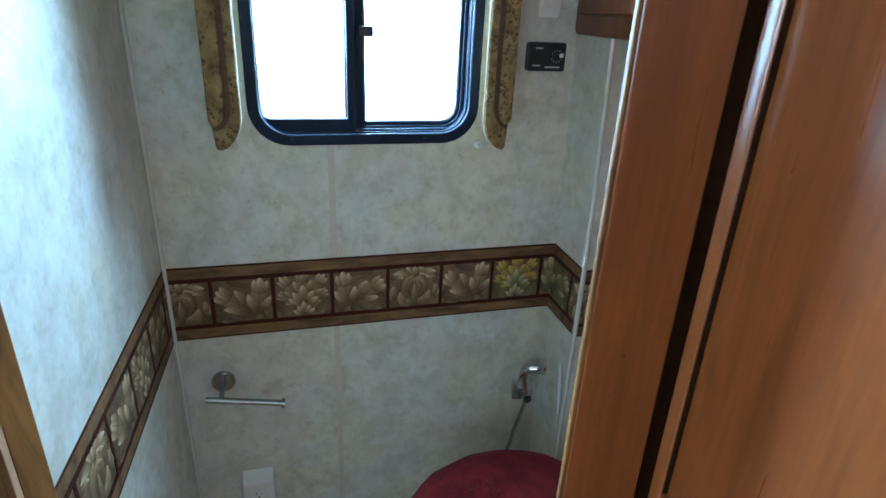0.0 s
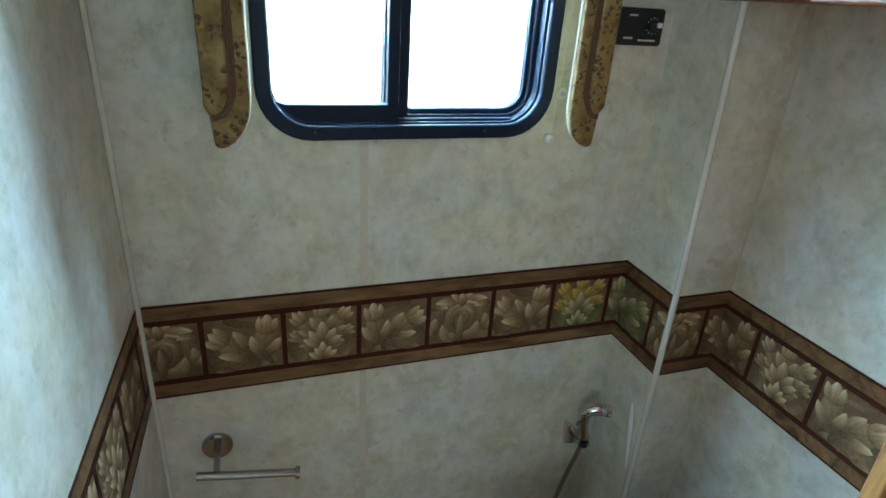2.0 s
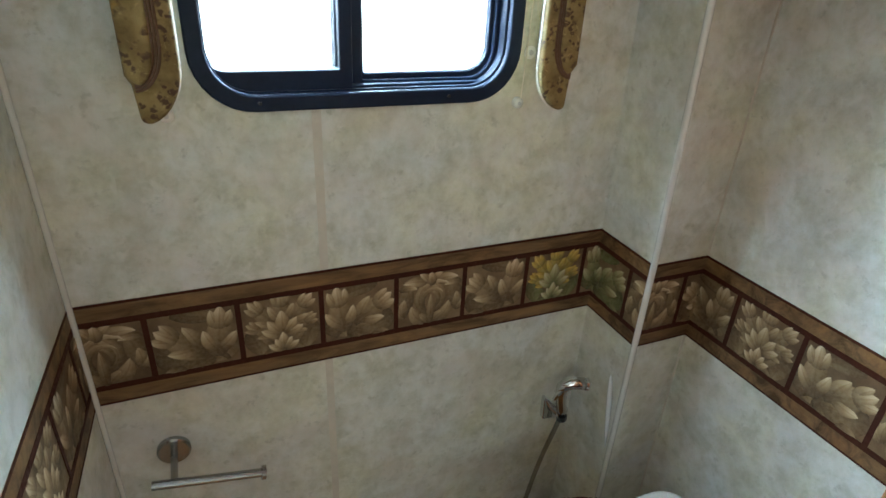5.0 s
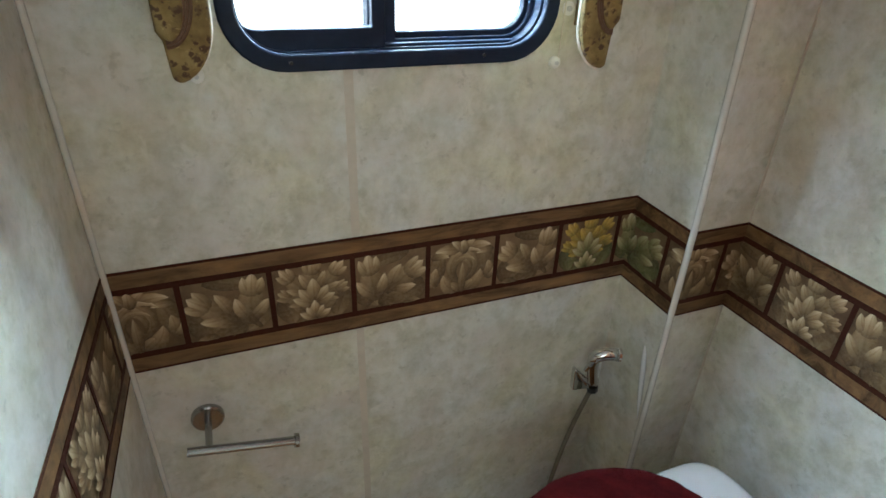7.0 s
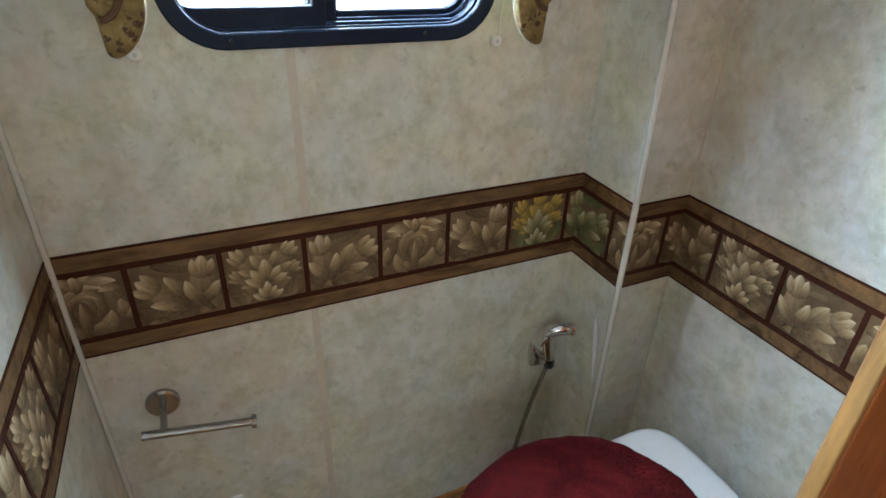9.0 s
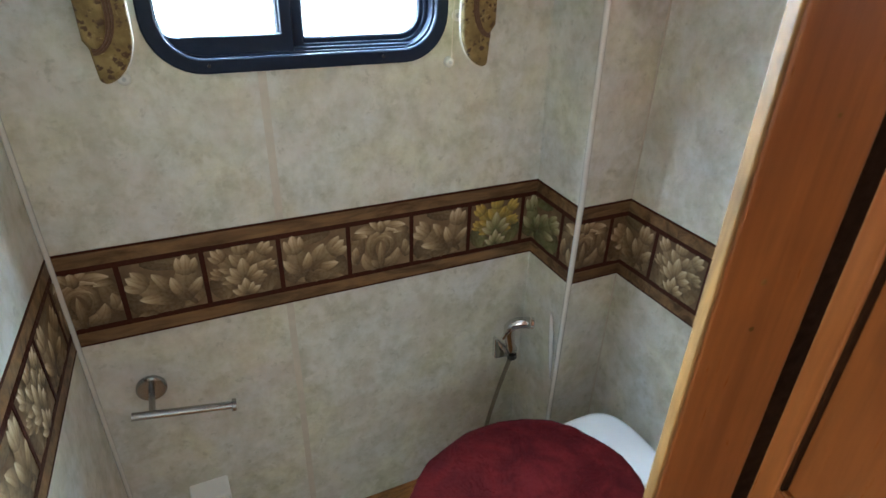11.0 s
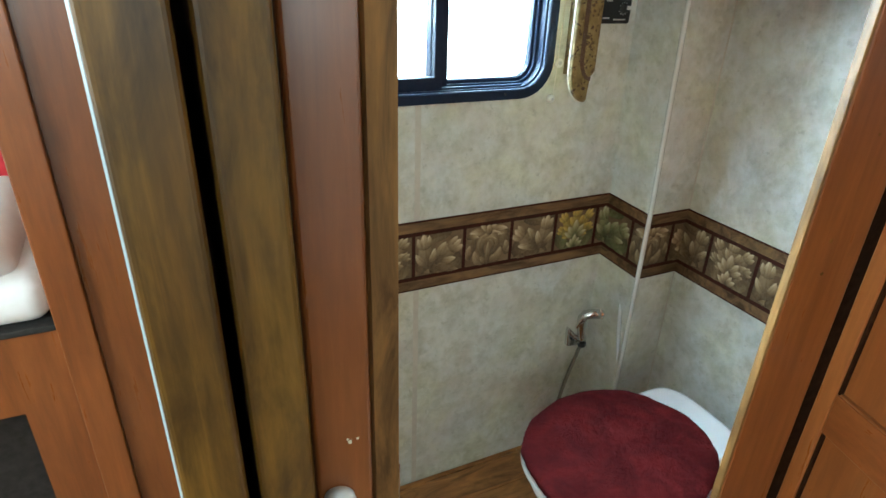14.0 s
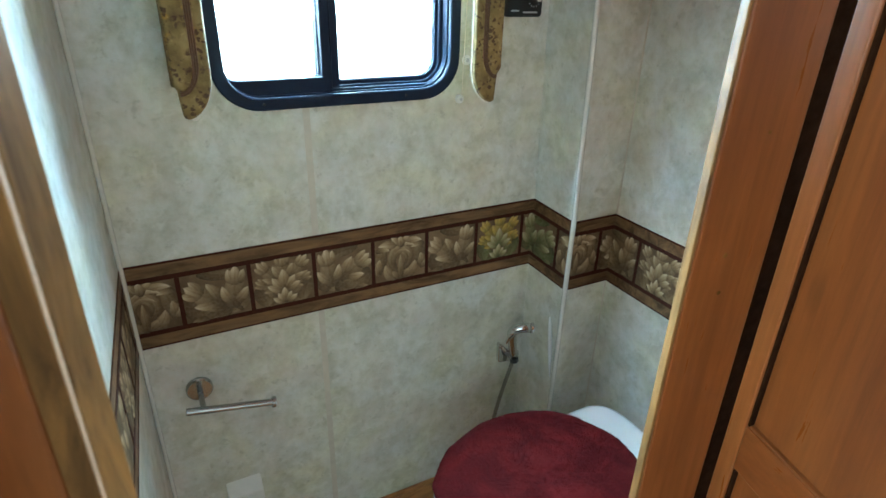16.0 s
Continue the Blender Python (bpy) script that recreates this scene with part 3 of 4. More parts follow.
def motif(kind, sc):
    """The leaves of one border tile: foot, angle, length, width, bend, tone."""
    zc = (L0 + L1) / 2
    out = []

    def spray(x, z, petals, tone=1.0):
        for ang, ln, wd, bend in petals:
            out.append(((sc + x, zc + z), ang, ln, wd, bend, tone))
    def frond(x, z, ang, ln, wd, bend, tone, lobes=3, turn=1):
        """A lobed leaf: a broad body along its rib with pointed lobes on both sides and at the tip."""
        spray(x, z, [(ang, ln * 0.92, wd * 0.92, bend)], tone * 0.62)
        for i in range(lobes):
            u = 0.14 + 0.44 * i / max(1, lobes - 1)
            a = radians(ang + bend * u * 0.5)
            px, pz = x + math.cos(a) * ln * u, z + math.sin(a) * ln * u
            sp, ll = 52 - 26 * u, wd * (0.78 - 0.30 * u) + 0.10 * ln
            for m in (turn, -turn):
                spray(px, pz, [(ang + bend * u + m * sp, ll, ll * 0.56, m * -24)], tone * (0.95 if m == turn else 0.84))
        a = radians(ang + bend * 0.3)
        spray(x + math.cos(a) * ln * 0.48, z + math.sin(a) * ln * 0.48, [(ang + bend * 0.6, ln * 0.58, wd * 0.56, bend * 0.4)], tone)

    if kind in ("leaf_a", "leaf_b"):
        m = 1 if kind == "leaf_a" else -1

        def ax(a):
            return a if m > 0 else 180 - a
        spray(-0.058 * m, -0.016, [(ax(-22), 0.060, 0.050, m * -14)], 0.34)
        spray(0.058 * m, -0.004, [(ax(-120), 0.056, 0.036, m * -14)], 0.34)
        spray(-0.030 * m, 0.050, [(ax(-10), 0.070, 0.026, m * -10)], 0.30)
        frond(0.022 * m, -0.034, ax(196), 0.076, 0.044, m * 22, 0.56, 2, m)
        spray(0.044 * m, -0.046, [(ax(120), 0.060, 0.012, m * 18)], 0.30)
        frond(0.012 * m, -0.020, ax(152), 0.078, 0.052, m * -12, 0.96, 2, m)
        frond(0.026 * m, -0.036, ax(78), 0.088, 0.046, m * 6, 1.0, 2, m)
    elif kind == "flower":
        for m in (1, -1):
            spray(m * 0.004, -0.042, [(90 - m * 74, 0.060, 0.013, m * 60), (90 - m * 100, 0.050, 0.012, m * -40)], 0.55)
            spray(m * 0.052, -0.004, [(90 + m * 150, 0.056, 0.034, m * 20)], 0.34)
        for m in (1, -1):
            frond(m * 0.008, -0.012, 90 - m * 74, 0.050, 0.030, m * 16, 0.72, 2, m)
            frond(m * 0.006, 0.000, 90 - m * 44, 0.064, 0.034, m * 6, 0.94, 2, m)
        frond(0.0, 0.002, 90, 0.056, 0.040, 0, 0.90, 2)
        spray(0.0, -0.018, [(166, 0.036, 0.020, -14), (14, 0.036, 0.020, 14), (132, 0.038, 0.021, -8), (48, 0.038, 0.021, 8), (90, 0.048, 0.024, 0)], 0.92)
        spray(0.0, -0.046, [(162, 0.028, 0.015, -16), (18, 0.028, 0.015, 16), (126, 0.026, 0.015, -8), (54, 0.026, 0.015, 8), (90, 0.034, 0.018, 0)], 1.0)
    else:
        for m in (1, -1):
            def bx(a):
                return a if m > 0 else 180 - a
            spray(m * 0.056, -0.030, [(bx(100), 0.066, 0.034, m * 14)], 0.36)
            spray(m * 0.004, -0.052, [(bx(14), 0.056, 0.026, m * 70), (bx(70), 0.034, 0.018, m * -50)], 0.66)
            spray(m * 0.004, -0.030, [(bx(16), 0.120, 0.017, m * 205)], 0.90)
            spray(m * 0.010, -0.020, [(bx(34), 0.074, 0.013, m * 190)], 0.70)
            spray(m * 0.048, -0.032, [(bx(62), 0.046, 0.020, m * 60), (bx(28), 0.030, 0.015, m * 50)], 0.80)
            spray(m * 0.058, 0.024, [(bx(150), 0.034, 0.015, m * 60)], 0.85)
            spray(m * 0.002, 0.030, [(bx(32), 0.052, 0.021, m * -46), (bx(62), 0.032, 0.016, m * -20)], 0.96)
        spray(0.0, 0.026, [(90, 0.028, 0.022, 0)], 0.9)
        spray(0.0, -0.052, [(90, 0.062, 0.015, 0)], 0.6)
    return out


KINDS = ["scroll", "leaf_a", "flower", "leaf_b"]
k_first = math.ceil((S_START - FIRST) / PITCH) - 1
k_last = math.floor((S_END - FIRST) / PITCH)
for k in range(k_first, k_last + 1):
    s0, s1 = max(S_START, FIRST + k * PITCH), min(S_END, FIRST + (k + 1) * PITCH)
    if s1 - s0 < 0.01:
        continue
    tile = part("border_tile", strip(s0, s1, L0 + 0.006, L1 - 0.006, 0.0007), M_TILE, border)
    if FIRST + k * PITCH > S_START:
        part("divider", strip(s0 - 0.0042, s0 + 0.0042, L0 + 0.006, L1 - 0.006, 0.0021), M_LINE, border)
    sc = FIRST + (k + 0.5) * PITCH
    lo, hi = s0 + 0.004, s1 - 0.004
    if s1 - s0 < 0.4 * PITCH:
        continue
    leaves = motif(KINDS[(k + 1) % 4], sc)
    inks = [(M_LEAFG, 0, 6), (M_LEAFY, 6, 36), (M_LEAFG, 36, 99)] if k == 5 else [(M_LEAFG if k == 6 else M_LEAF, 0, 99)]
    for ink, first, last in inks:
        bm = bmesh.new()
        uvl = bm.loops.layers.uv.new("UVMap")
        for i, (ft, ang, ln, wd, bend, tone) in enumerate(leaves):
            if first <= i < last:
                leaf(bm, uvl, ft[0], ft[1], ang, ln, wd, bend, i, tone, lo, hi)
        bmesh.ops.delete(bm, geom=[f for f in bm.faces if f.calc_area() < 1e-8], context="FACES")
        part("leaf_ornament", bm, ink, tile)


# ---- window ----
def build_window():
    w = tagged(new("window_1"), "black metal sliding caravan window with rounded corners", "window", "", "structure")
    x0, x1, z0, z1 = WIN
    out, inn = rounded_rect(x0, x1, z0, z1, 0.078), rounded_rect(x0 + 0.022, x1 - 0.022, z0 + 0.022, z1 - 0.022, 0.058)
    part("flange", ring_frame(out, inn, WALL_Y - 0.012, WALL_Y + 0.001, 0.003), M_BLACK, w)
    part("tunnel", ring_frame(rounded_rect(x0 + 0.0185, x1 - 0.0185, z0 + 0.0185, z1 - 0.0185, 0.059), rounded_rect(x0 + 0.024, x1 - 0.024, z0 + 0.024, z1 - 0.024, 0.055), WALL_Y + 0.002, WALL_Y + 0.069, 0.001), M_BLACK, w)
    left = rect_radii(-0.047, 0.132, 1.103, z1 - 0.05, 0.003, 0.032, 0.032, 0.003)
    right = rect_radii(0.172, 0.370, 1.093, z1 - 0.05, 0.034, 0.003, 0.003, 0.034)
    part("fixed_sash", ring_frame(rect_radii(-0.060, 0.150, 1.060, z1 - 0.02, 0.004, 0.034, 0.034, 0.004), left, WALL_Y + 0.006, WALL_Y + 0.042, 0.002), M_BLACK, w)
    part("sliding_sash", ring_frame(rect_radii(0.150, 0.400, 1.060, z1 - 0.02, 0.036, 0.004, 0.004, 0.036), right, WALL_Y + 0.030, WALL_Y + 0.046, 0.002), M_BLACK, w)
    part("inner_lip", ring_frame(rect_radii(0.150, 0.384, 1.078, z1 - 0.03, 0.046, 0.004, 0.004, 0.046), rect_radii(0.168, 0.376, 1.085, z1 - 0.035, 0.040, 0.003, 0.003, 0.040), WALL_Y + 0.022, WALL_Y + 0.031, 0.002), M_BLACK, w)
    part("meeting_stile", box(0.130, 0.152, WALL_Y + 0.022, WALL_Y + 0.052, 1.060, z1 - 0.04, 0.003), M_BLACK, w)
    part("track", box(x0 + 0.03, x1 - 0.03, WALL_Y + 0.010, WALL_Y + 0.030, z0 + 0.020, z0 + 0.028, 0.002), M_BLACK, w)
    part("latch", box(0.156, 0.186, WALL_Y + 0.006, WALL_Y + 0.030, 1.262, 1.282, 0.004), M_BLACKP, w, "black sliding latch")
    for a, b, y in ((-0.056, 0.145, 0.043), (0.155, 0.396, 0.038)):
        g = part("pane", box(a, b, WALL_Y + y, WALL_Y + y + 0.003, 1.070, z1 - 0.03), M_GLASS, w, "clear glass pane")
        g.visible_shadow = False
    for sx in (0.29, 0.02):
        part("rivet", tube([(sx, WALL_Y - 0.014, z0 + 0.012), (sx, WALL_Y - 0.010, z0 + 0.012)], 0.0025, 10), M_BLACKP, w)


build_window()


# ---- padded curtain side pieces ----
def curtain_leg(name, xa, xb, drop=0.0):
    """Fabric-covered side board of the window valance. xa: outer edge, xb: edge towards the window."""
    t = thing(name, "mustard floral padded fabric side panel beside the window", "curtain", "window side panels")
    yf, yb = 1.088, WALL_Y - 0.001
    w = xb - xa
    sg = 1 if w > 0 else -1
    tip, top, rise = 1.064 - drop, CEIL - 0.18, 1.128 - drop
    prof = [(xa + 0.16 * w, tip + 0.004), (xa + 0.30 * w, tip)]
    for i in range(1, 8):
        a = i / 7 * math.pi / 2
        prof.append((xa + (0.30 + 0.70 * math.sin(a)) * w, tip + (rise - tip) * (0.75 * (1 - math.cos(a)) + 0.25 * i / 7)))
    prof += [(xb, top), (xa, top), (xa, 1.118), (xa + 0.10 * w, 1.108)]
    part("padded_front", prism(prof, yf, yf + 0.016, "y", 0.005, 3), M_FABRIC, t, smooth=True)
    inset = [(xa + 0.02 * w, top), (xa + 0.02 * w, 1.120), (xa + 0.20 * w, 1.108)] + [(xa + (0.20 + 0.36 * math.sin(a)) * w, 1.150 - 0.042 * math.cos(a)) for a in [k * math.pi / 2 / 8 for k in range(1, 9)]] + [(xa + 0.56 * w, top)]
    part("padded_inset", prism(inset, yf - 0.006, yf + 0.004, "y", 0.004, 3), M_FABRIC, t, smooth=True)
    side = [(yf + 0.010, 1.112), (yf + 0.010, top), (yb, top), (yb, 1.10)]
    part("return", prism(side, *sorted((xa + 0.010 * sg, xa + 0.002 * sg)), "x", 0.002), M_FABRIC, t)
    edge = [(p[0] - 0.001 * sg, yf + 0.013, p[1]) for p in prof[1:9]] + [(xb, yf + 0.013, top)]
    part("piped_edge", tube(edge, 0.0026, 8), M_LINING, t, "cream lining edge")
    for j in range(3):
        f = 0.585 + 0.06 * j
        pts = [(xa + f * w, yf - 0.0015, top)] + [(xa + (0.16 + (f - 0.16) * math.cos(a)) * w, yf - 0.0015, 1.152 - (0.044 + 0.003 * j) * math.sin(a)) for a in [k * math.pi / 2 / 8 for k in range(9)]]
        part("piping", tube(pts, 0.0016, 6), M_PIPING, t)
    return t


curtain_leg("curtain_side_panel", -0.125, -0.069)
curtain_leg("curtain_side_panel", 0.450, 0.394, 0.009)


def shade_clip(x, z, side):
    t = thing("shade_clip", "small white plastic hold-down clip below the window", "clip", "shade clips")
    part("body", tube([(x, WALL_Y + 0.001, z), (x, WALL_Y - 0.006, z), (x, WALL_Y - 0.009, z)], [0.009, 0.009, 0.006], 14), M_WHITEP, t, smooth=True)
    part("screw", tube([(x, WALL_Y - 0.008, z), (x, WALL_Y - 0.011, z)], 0.003, 8), M_GREY, t)
    part("cord", tube([(x + side * 0.003, WALL_Y - 0.007, z), (x + side * 0.010, WALL_Y - 0.012, z + 0.40)], 0.0009, 6), M_LINING, t, "thin white cord")
    return t


shade_clip(-0.094, 1.053, 1)
shade_clip(0.414, 1.048, 1)
eye = thing("screw_eyelet", "small metal eyelet bracket screwed beside the window", "bracket")
part("plate", tube([(0.428, WALL_Y + 0.001, 1.124), (0.428, WALL_Y - 0.003, 1.124)], 0.010, 16), M_WHITEP, eye)
part("screw", tube([(0.428, WALL_Y - 0.002, 1.124), (0.428, WALL_Y - 0.006, 1.124)], 0.004, 10), M_GREY, eye)


# ---- black control panel and switch ----
def build_control():
    t = thing("control_panel", "black wall control panel with a dial and white print", "control panel")
    x0, x1, z0, z1, yf = 0.507, 0.594, 1.205, 1.263, WALL_Y - 0.014
    part("housing", prism(rounded_rect(x0, x1, z0, z1, 0.006, 4), yf, WALL_Y + 0.001, "y", 0.002), M_BLACKP, t)
    kx, kz = 0.573, 1.236
    ticks = bmesh.new()
    for i in range(11):
        a = radians(-60 + 30 * i)
        bm2 = box(-0.0008, 0.0008, yf - 0.0006, yf + 0.0004, 0.011, 0.0135)
        me = bpy.data.meshes.new("tick")
        bm2.transform(Matrix.Translation((kx, 0, kz)) @ Matrix.Rotation(a, 4, "Y"))
        bm2.to_mesh(me)
        bm2.free()
        ticks.from_mesh(me)
        bpy.data.meshes.remove(me)
    part("dial_marks", ticks, M_GREY, t)
    part("dial", tube([(kx, yf + 0.001, kz), (kx, yf - 0.006, kz), (kx, yf - 0.008, kz)], [0.010, 0.010, 0.008], 18), M_BLACKP, t)
    part("pointer", box(kx + 0.002, kx + 0.011, yf - 0.011, yf - 0.006, kz - 0.002, kz + 0.006, 0.0015), M_WHITEP, t, "white dial pointer")
    for a, b, z in ((0.524, 0.540, 1.250), (0.519, 0.537, 1.215), (0.548, 0.582, 1.212)):
        part("print_bar", box(a, b, yf - 0.0005, yf + 0.0004, z, z + 0.003), M_GREY, t)


build_control()


def build_switch():
    t = thing("light_switch", "white wall light switch plate", "switch")
    part("plate", prism(rounded_rect(0.526, 0.573, 1.310, 1.415, 0.007, 4), WALL_Y - 0.006, WALL_Y + 0.001, "y", 0.002), M_WHITEP, t)
    part("bezel", ring_frame(rounded_rect(0.534, 0.565, 1.322, 1.402, 0.004, 4), rounded_rect(0.538, 0.561, 1.326, 1.398, 0.004, 4), WALL_Y - 0.0085, WALL_Y - 0.005), M_WHITEP, t)
    part("rocker", box(0.541, 0.558, WALL_Y - 0.010, WALL_Y - 0.005, 1.330, 1.394, 0.002), M_WHITEP, t)


build_switch()


# ---- overhead cabinet ----
def build_cabinet():
    t = thing("wall_cabinet", "cherry wood wall cabinet above the toilet", "cabinet")
    x0, x1, y0, y1, z0, z1 = 0.612, RIGHT_X, 0.58, WALL_Y, 1.285, 1.86
    part("carcass", box(x0 + 0.018, x1, y0, y1 - 0.001, z0, z1, 0.004), M_CHERRY, t)
    fr = prism(rounded_rect(y0, y1 - 0.002, z0 - 0.004, z1, 0.014, 5), x0, x0 + 0.018, "x", 0.004)
    part("face_frame", fr, M_CHERRY, t, "dark cherry face frame")
    for a, b in ((y0 + 0.040, y0 + 0.275), (y0 + 0.300, y1 - 0.045)):
        d = part("door", box(x0 - 0.018, x0 - 0.0005, a, b, z0 + 0.035, z1 - 0.04, 0.006), M_CHERRY, t)
        part("door_panel", box(x0 - 0.0225, x0 - 0.0165, a + 0.045, b - 0.045, z0 + 0.085, z1 - 0.09, 0.005), M_CHERRY, d)


build_cabinet()


# ---- toilet roll bar ----
def build_roll_bar():
    t = thing("toilet_roll_holder", "brushed steel toilet roll bar on a round wall rose", "holder")
    x, z = -0.167, 0.505
    part("rose", tube([(x, WALL_Y + 0.001, z), (x, WALL_Y - 0.007, z), (x, WALL_Y - 0.010, z)], [0.026, 0.026, 0.023], 28), M_CHROME, t)
    part("stem", tube([(x, WALL_Y - 0.008, z), (x, 1.109, z + 0.001), (x, 1.103, z + 0.001)], 0.0055, 14), M_CHROME, t)
    part("bar", tube([(-0.198, 1.105, 0.5125), (-0.037, 1.105, 0.4795)], 0.0072, 18), M_CHROME, t)
    part("end_stop", tube([(-0.0400, 1.105, 0.480), (-0.0335, 1.105, 0.4787)], 0.0115, 18), M_CHROME, t)


build_roll_bar()


# ---- outlet ----
def build_outlet():
    t = thing("wall_outlet", "white double wall outlet in a raised box", "outlet")
    x0, x1, z0, z1 = -0.152, -0.076, 0.100, 0.229
    body = prism([(WALL_Y + 0.001, z0), (WALL_Y - 0.030, z0 + 0.004), (WALL_Y - 0.030, z1 - 0.022), (WALL_Y + 0.001, z1)], x0, x1, "x", 0.003)
    part("cover", body, M_WHITEP, t)
    yf = WALL_Y - 0.0305
    for z in (0.137, 0.173):
        s = part("socket", prism(rounded_rect(-0.130, -0.098, z - 0.012, z + 0.014, 0.005, 4), yf - 0.002, yf + 0.001, "y", 0.0008), M_WHITEP, t)
        for dx, h in ((-0.006, 0.007), (0.006, 0.006)):
            part("slot", box(-0.114 + dx - 0.001, -0.114 + dx + 0.001, yf - 0.0026, yf - 0.0014, z + 0.001, z + 0.001 + h), M_BLACKP, s)
        part("earth_hole", tube([(-0.114, yf - 0.0026, z - 0.006), (-0.114, yf - 0.0014, z - 0.006)], 0.0022, 10), M_BLACKP, s)


build_outlet()


# ---- bidet sprayer ----
def build_sprayer():
    t = thing("bidet_sprayer", "chrome bidet hand sprayer hanging in a wall holder", "sprayer")
    bx, bz = 0.575, 0.374
    plate = [(0.554, 0.402), (0.559, 0.407), (0.602, 0.360), (0.603, 0.347), (0.594, 0.338), (0.557, 0.346)]
    part("holder_plate", prism(plate, WALL_Y - 0.014, WALL_Y + 0.001, "y", 0.004, 3), M_POLISH, t)
    part("holder_fork", tube([(0.588, WALL_Y - 0.012, bz - 0.004), (0.590, WALL_Y - 0.034, bz + 0.002)], [0.012, 0.0160], 18), M_POLISH, t)
    path = [(0.591, 1.148, 0.366), (0.586, 1.147, 0.388), (0.579, 1.145, 0.416), (0.573, 1.142, 0.440), (0.572, 1.139, 0.455), (0.577, 1.135, 0.465), (0.587, 1.130, 0.4695), (0.600, 1.124, 0.4705), (0.613, 1.118, 0.4700)]
    part("grip", tube(path, [0.0105, 0.0110, 0.0118, 0.0128, 0.0136, 0.0140, 0.0138, 0.0134, 0.0132], 18), M_POLISH, t, smooth=True)
    part("spray_head", tube([(0.6125, 1.1182, 0.4700), (0.617, 1.1162, 0.4697), (0.619, 1.1152, 0.4695)], [0.0142, 0.0142, 0.0120], 20), M_POLISH, t)
    part("spray_face", tube([(0.6188, 1.1153, 0.4695), (0.6198, 1.1149, 0.4695)], 0.0100, 16), M_GREY, t, "perforated spray face")
    part("lever", tube([(0.569, 1.130, 0.458), (0.559, 1.134, 0.446), (0.556, 1.140, 0.428)], [0.0040, 0.0055, 0.0040], 8), M_POLISH, t)
    part("nut", tube([(0.5905, 1.148, 0.368), (0.593, 1.149, 0.354)], 0.0120, 8), M_BLACKP, t, "dark hose nut")
    bz, bx = bz + 0.010, 0.566
    pts = [(bx + 0.012 + 0.012 * (1 - u) - 0.040 * u - 0.02 * u * u, 1.150 + 0.014 * math.sin(math.pi * u), bz - 0.028 - 0.327 * u) for u in [i / 14 for i in range(15)]]
    part("hose", tube(pts, 0.0052, 10), M_HOSE, t, "grey flexible hose")


M_HOSE = plain_mat("grey_braided_hose", (0.20, 0.185, 0.14), 0.45, 0.2, 300, 0.3, 0.3)
build_sprayer()


# ---- toilet ----
def superellipse(cx, cy, rx0, rx1, ry, z, n=48, p=2.3):
    out = []
    for i in range(n):
        a = i * math.tau / n
        c, s = math.cos(a), math.sin(a)
        rx = rx1 if c > 0 else rx0
        out.append(Vector((cx + rx * math.copysign(abs(c) ** (2 / p), c), cy + ry * math.copysign(abs(s) ** (2 / p), s), z)))
    return out


def build_toilet():
    t = thing("toilet", "white glossy plastic caravan toilet on the floor", "toilet")
    rings = [superellipse(TX + 0.10, TY, 0.15, 0.14, 0.115, 0.0), superellipse(TX + 0.10, TY, 0.145, 0.135, 0.11, 0.03), superellipse(TX + 0.09, TY, 0.13, 0.15, 0.10, 0.12),
             superellipse(TX + 0.04, TY, 0.17, 0.22, 0.125, 0.22), superellipse(TX + 0.01, TY, 0.203, 0.28, 0.153, 0.30), superellipse(TX, TY, 0.210, 0.30, 0.160, TZ)]
    part("bowl", loft(rings), M_PORC, t, smooth=True)
    rings = []
    for dx, dz in ((0.012, -0.060), (0.002, -0.014), (0.0, -0.004), (0.002, 0.005), (0.008, 0.012), (0.018, 0.0165), (0.030, 0.018), (0.050, 0.0185)):
        rings.append(superellipse(TX + 0.215, TY + 0.020, 0.125 - dx, 0.090 - dx, 0.134 - dx, TZ + dz, 64, 3.2))
    deck = loft(rings)
    part("rear_deck", deck, M_PORC, t, smooth=True)
    seat = loft([superellipse(TX - 0.004, TY, 0.208, 0.20, 0.164, TZ + 0.001), superellipse(TX - 0.004, TY, 0.214, 0.205, 0.169, TZ + 0.009), superellipse(TX - 0.004, TY, 0.208, 0.20, 0.164, TZ + 0.018)])
    part("seat", seat, M_PORC, t, smooth=True)
    lid = loft([superellipse(TX - 0.004, TY, 0.204, 0.205, 0.162, TZ + 0.020), superellipse(TX - 0.004, TY, 0.207, 0.207, 0.165, TZ + 0.028), superellipse(TX - 0.004, TY, 0.195, 0.195, 0.152, TZ + 0.036)])
    part("lid", lid, M_PORC, t, smooth=True)
    part("flush_pedal", box(TX - 0.02, TX + 0.05, TY - 0.170, TY - 0.120, 0.03, 0.055, 0.010, 3), M_PORC, t)


build_toilet()


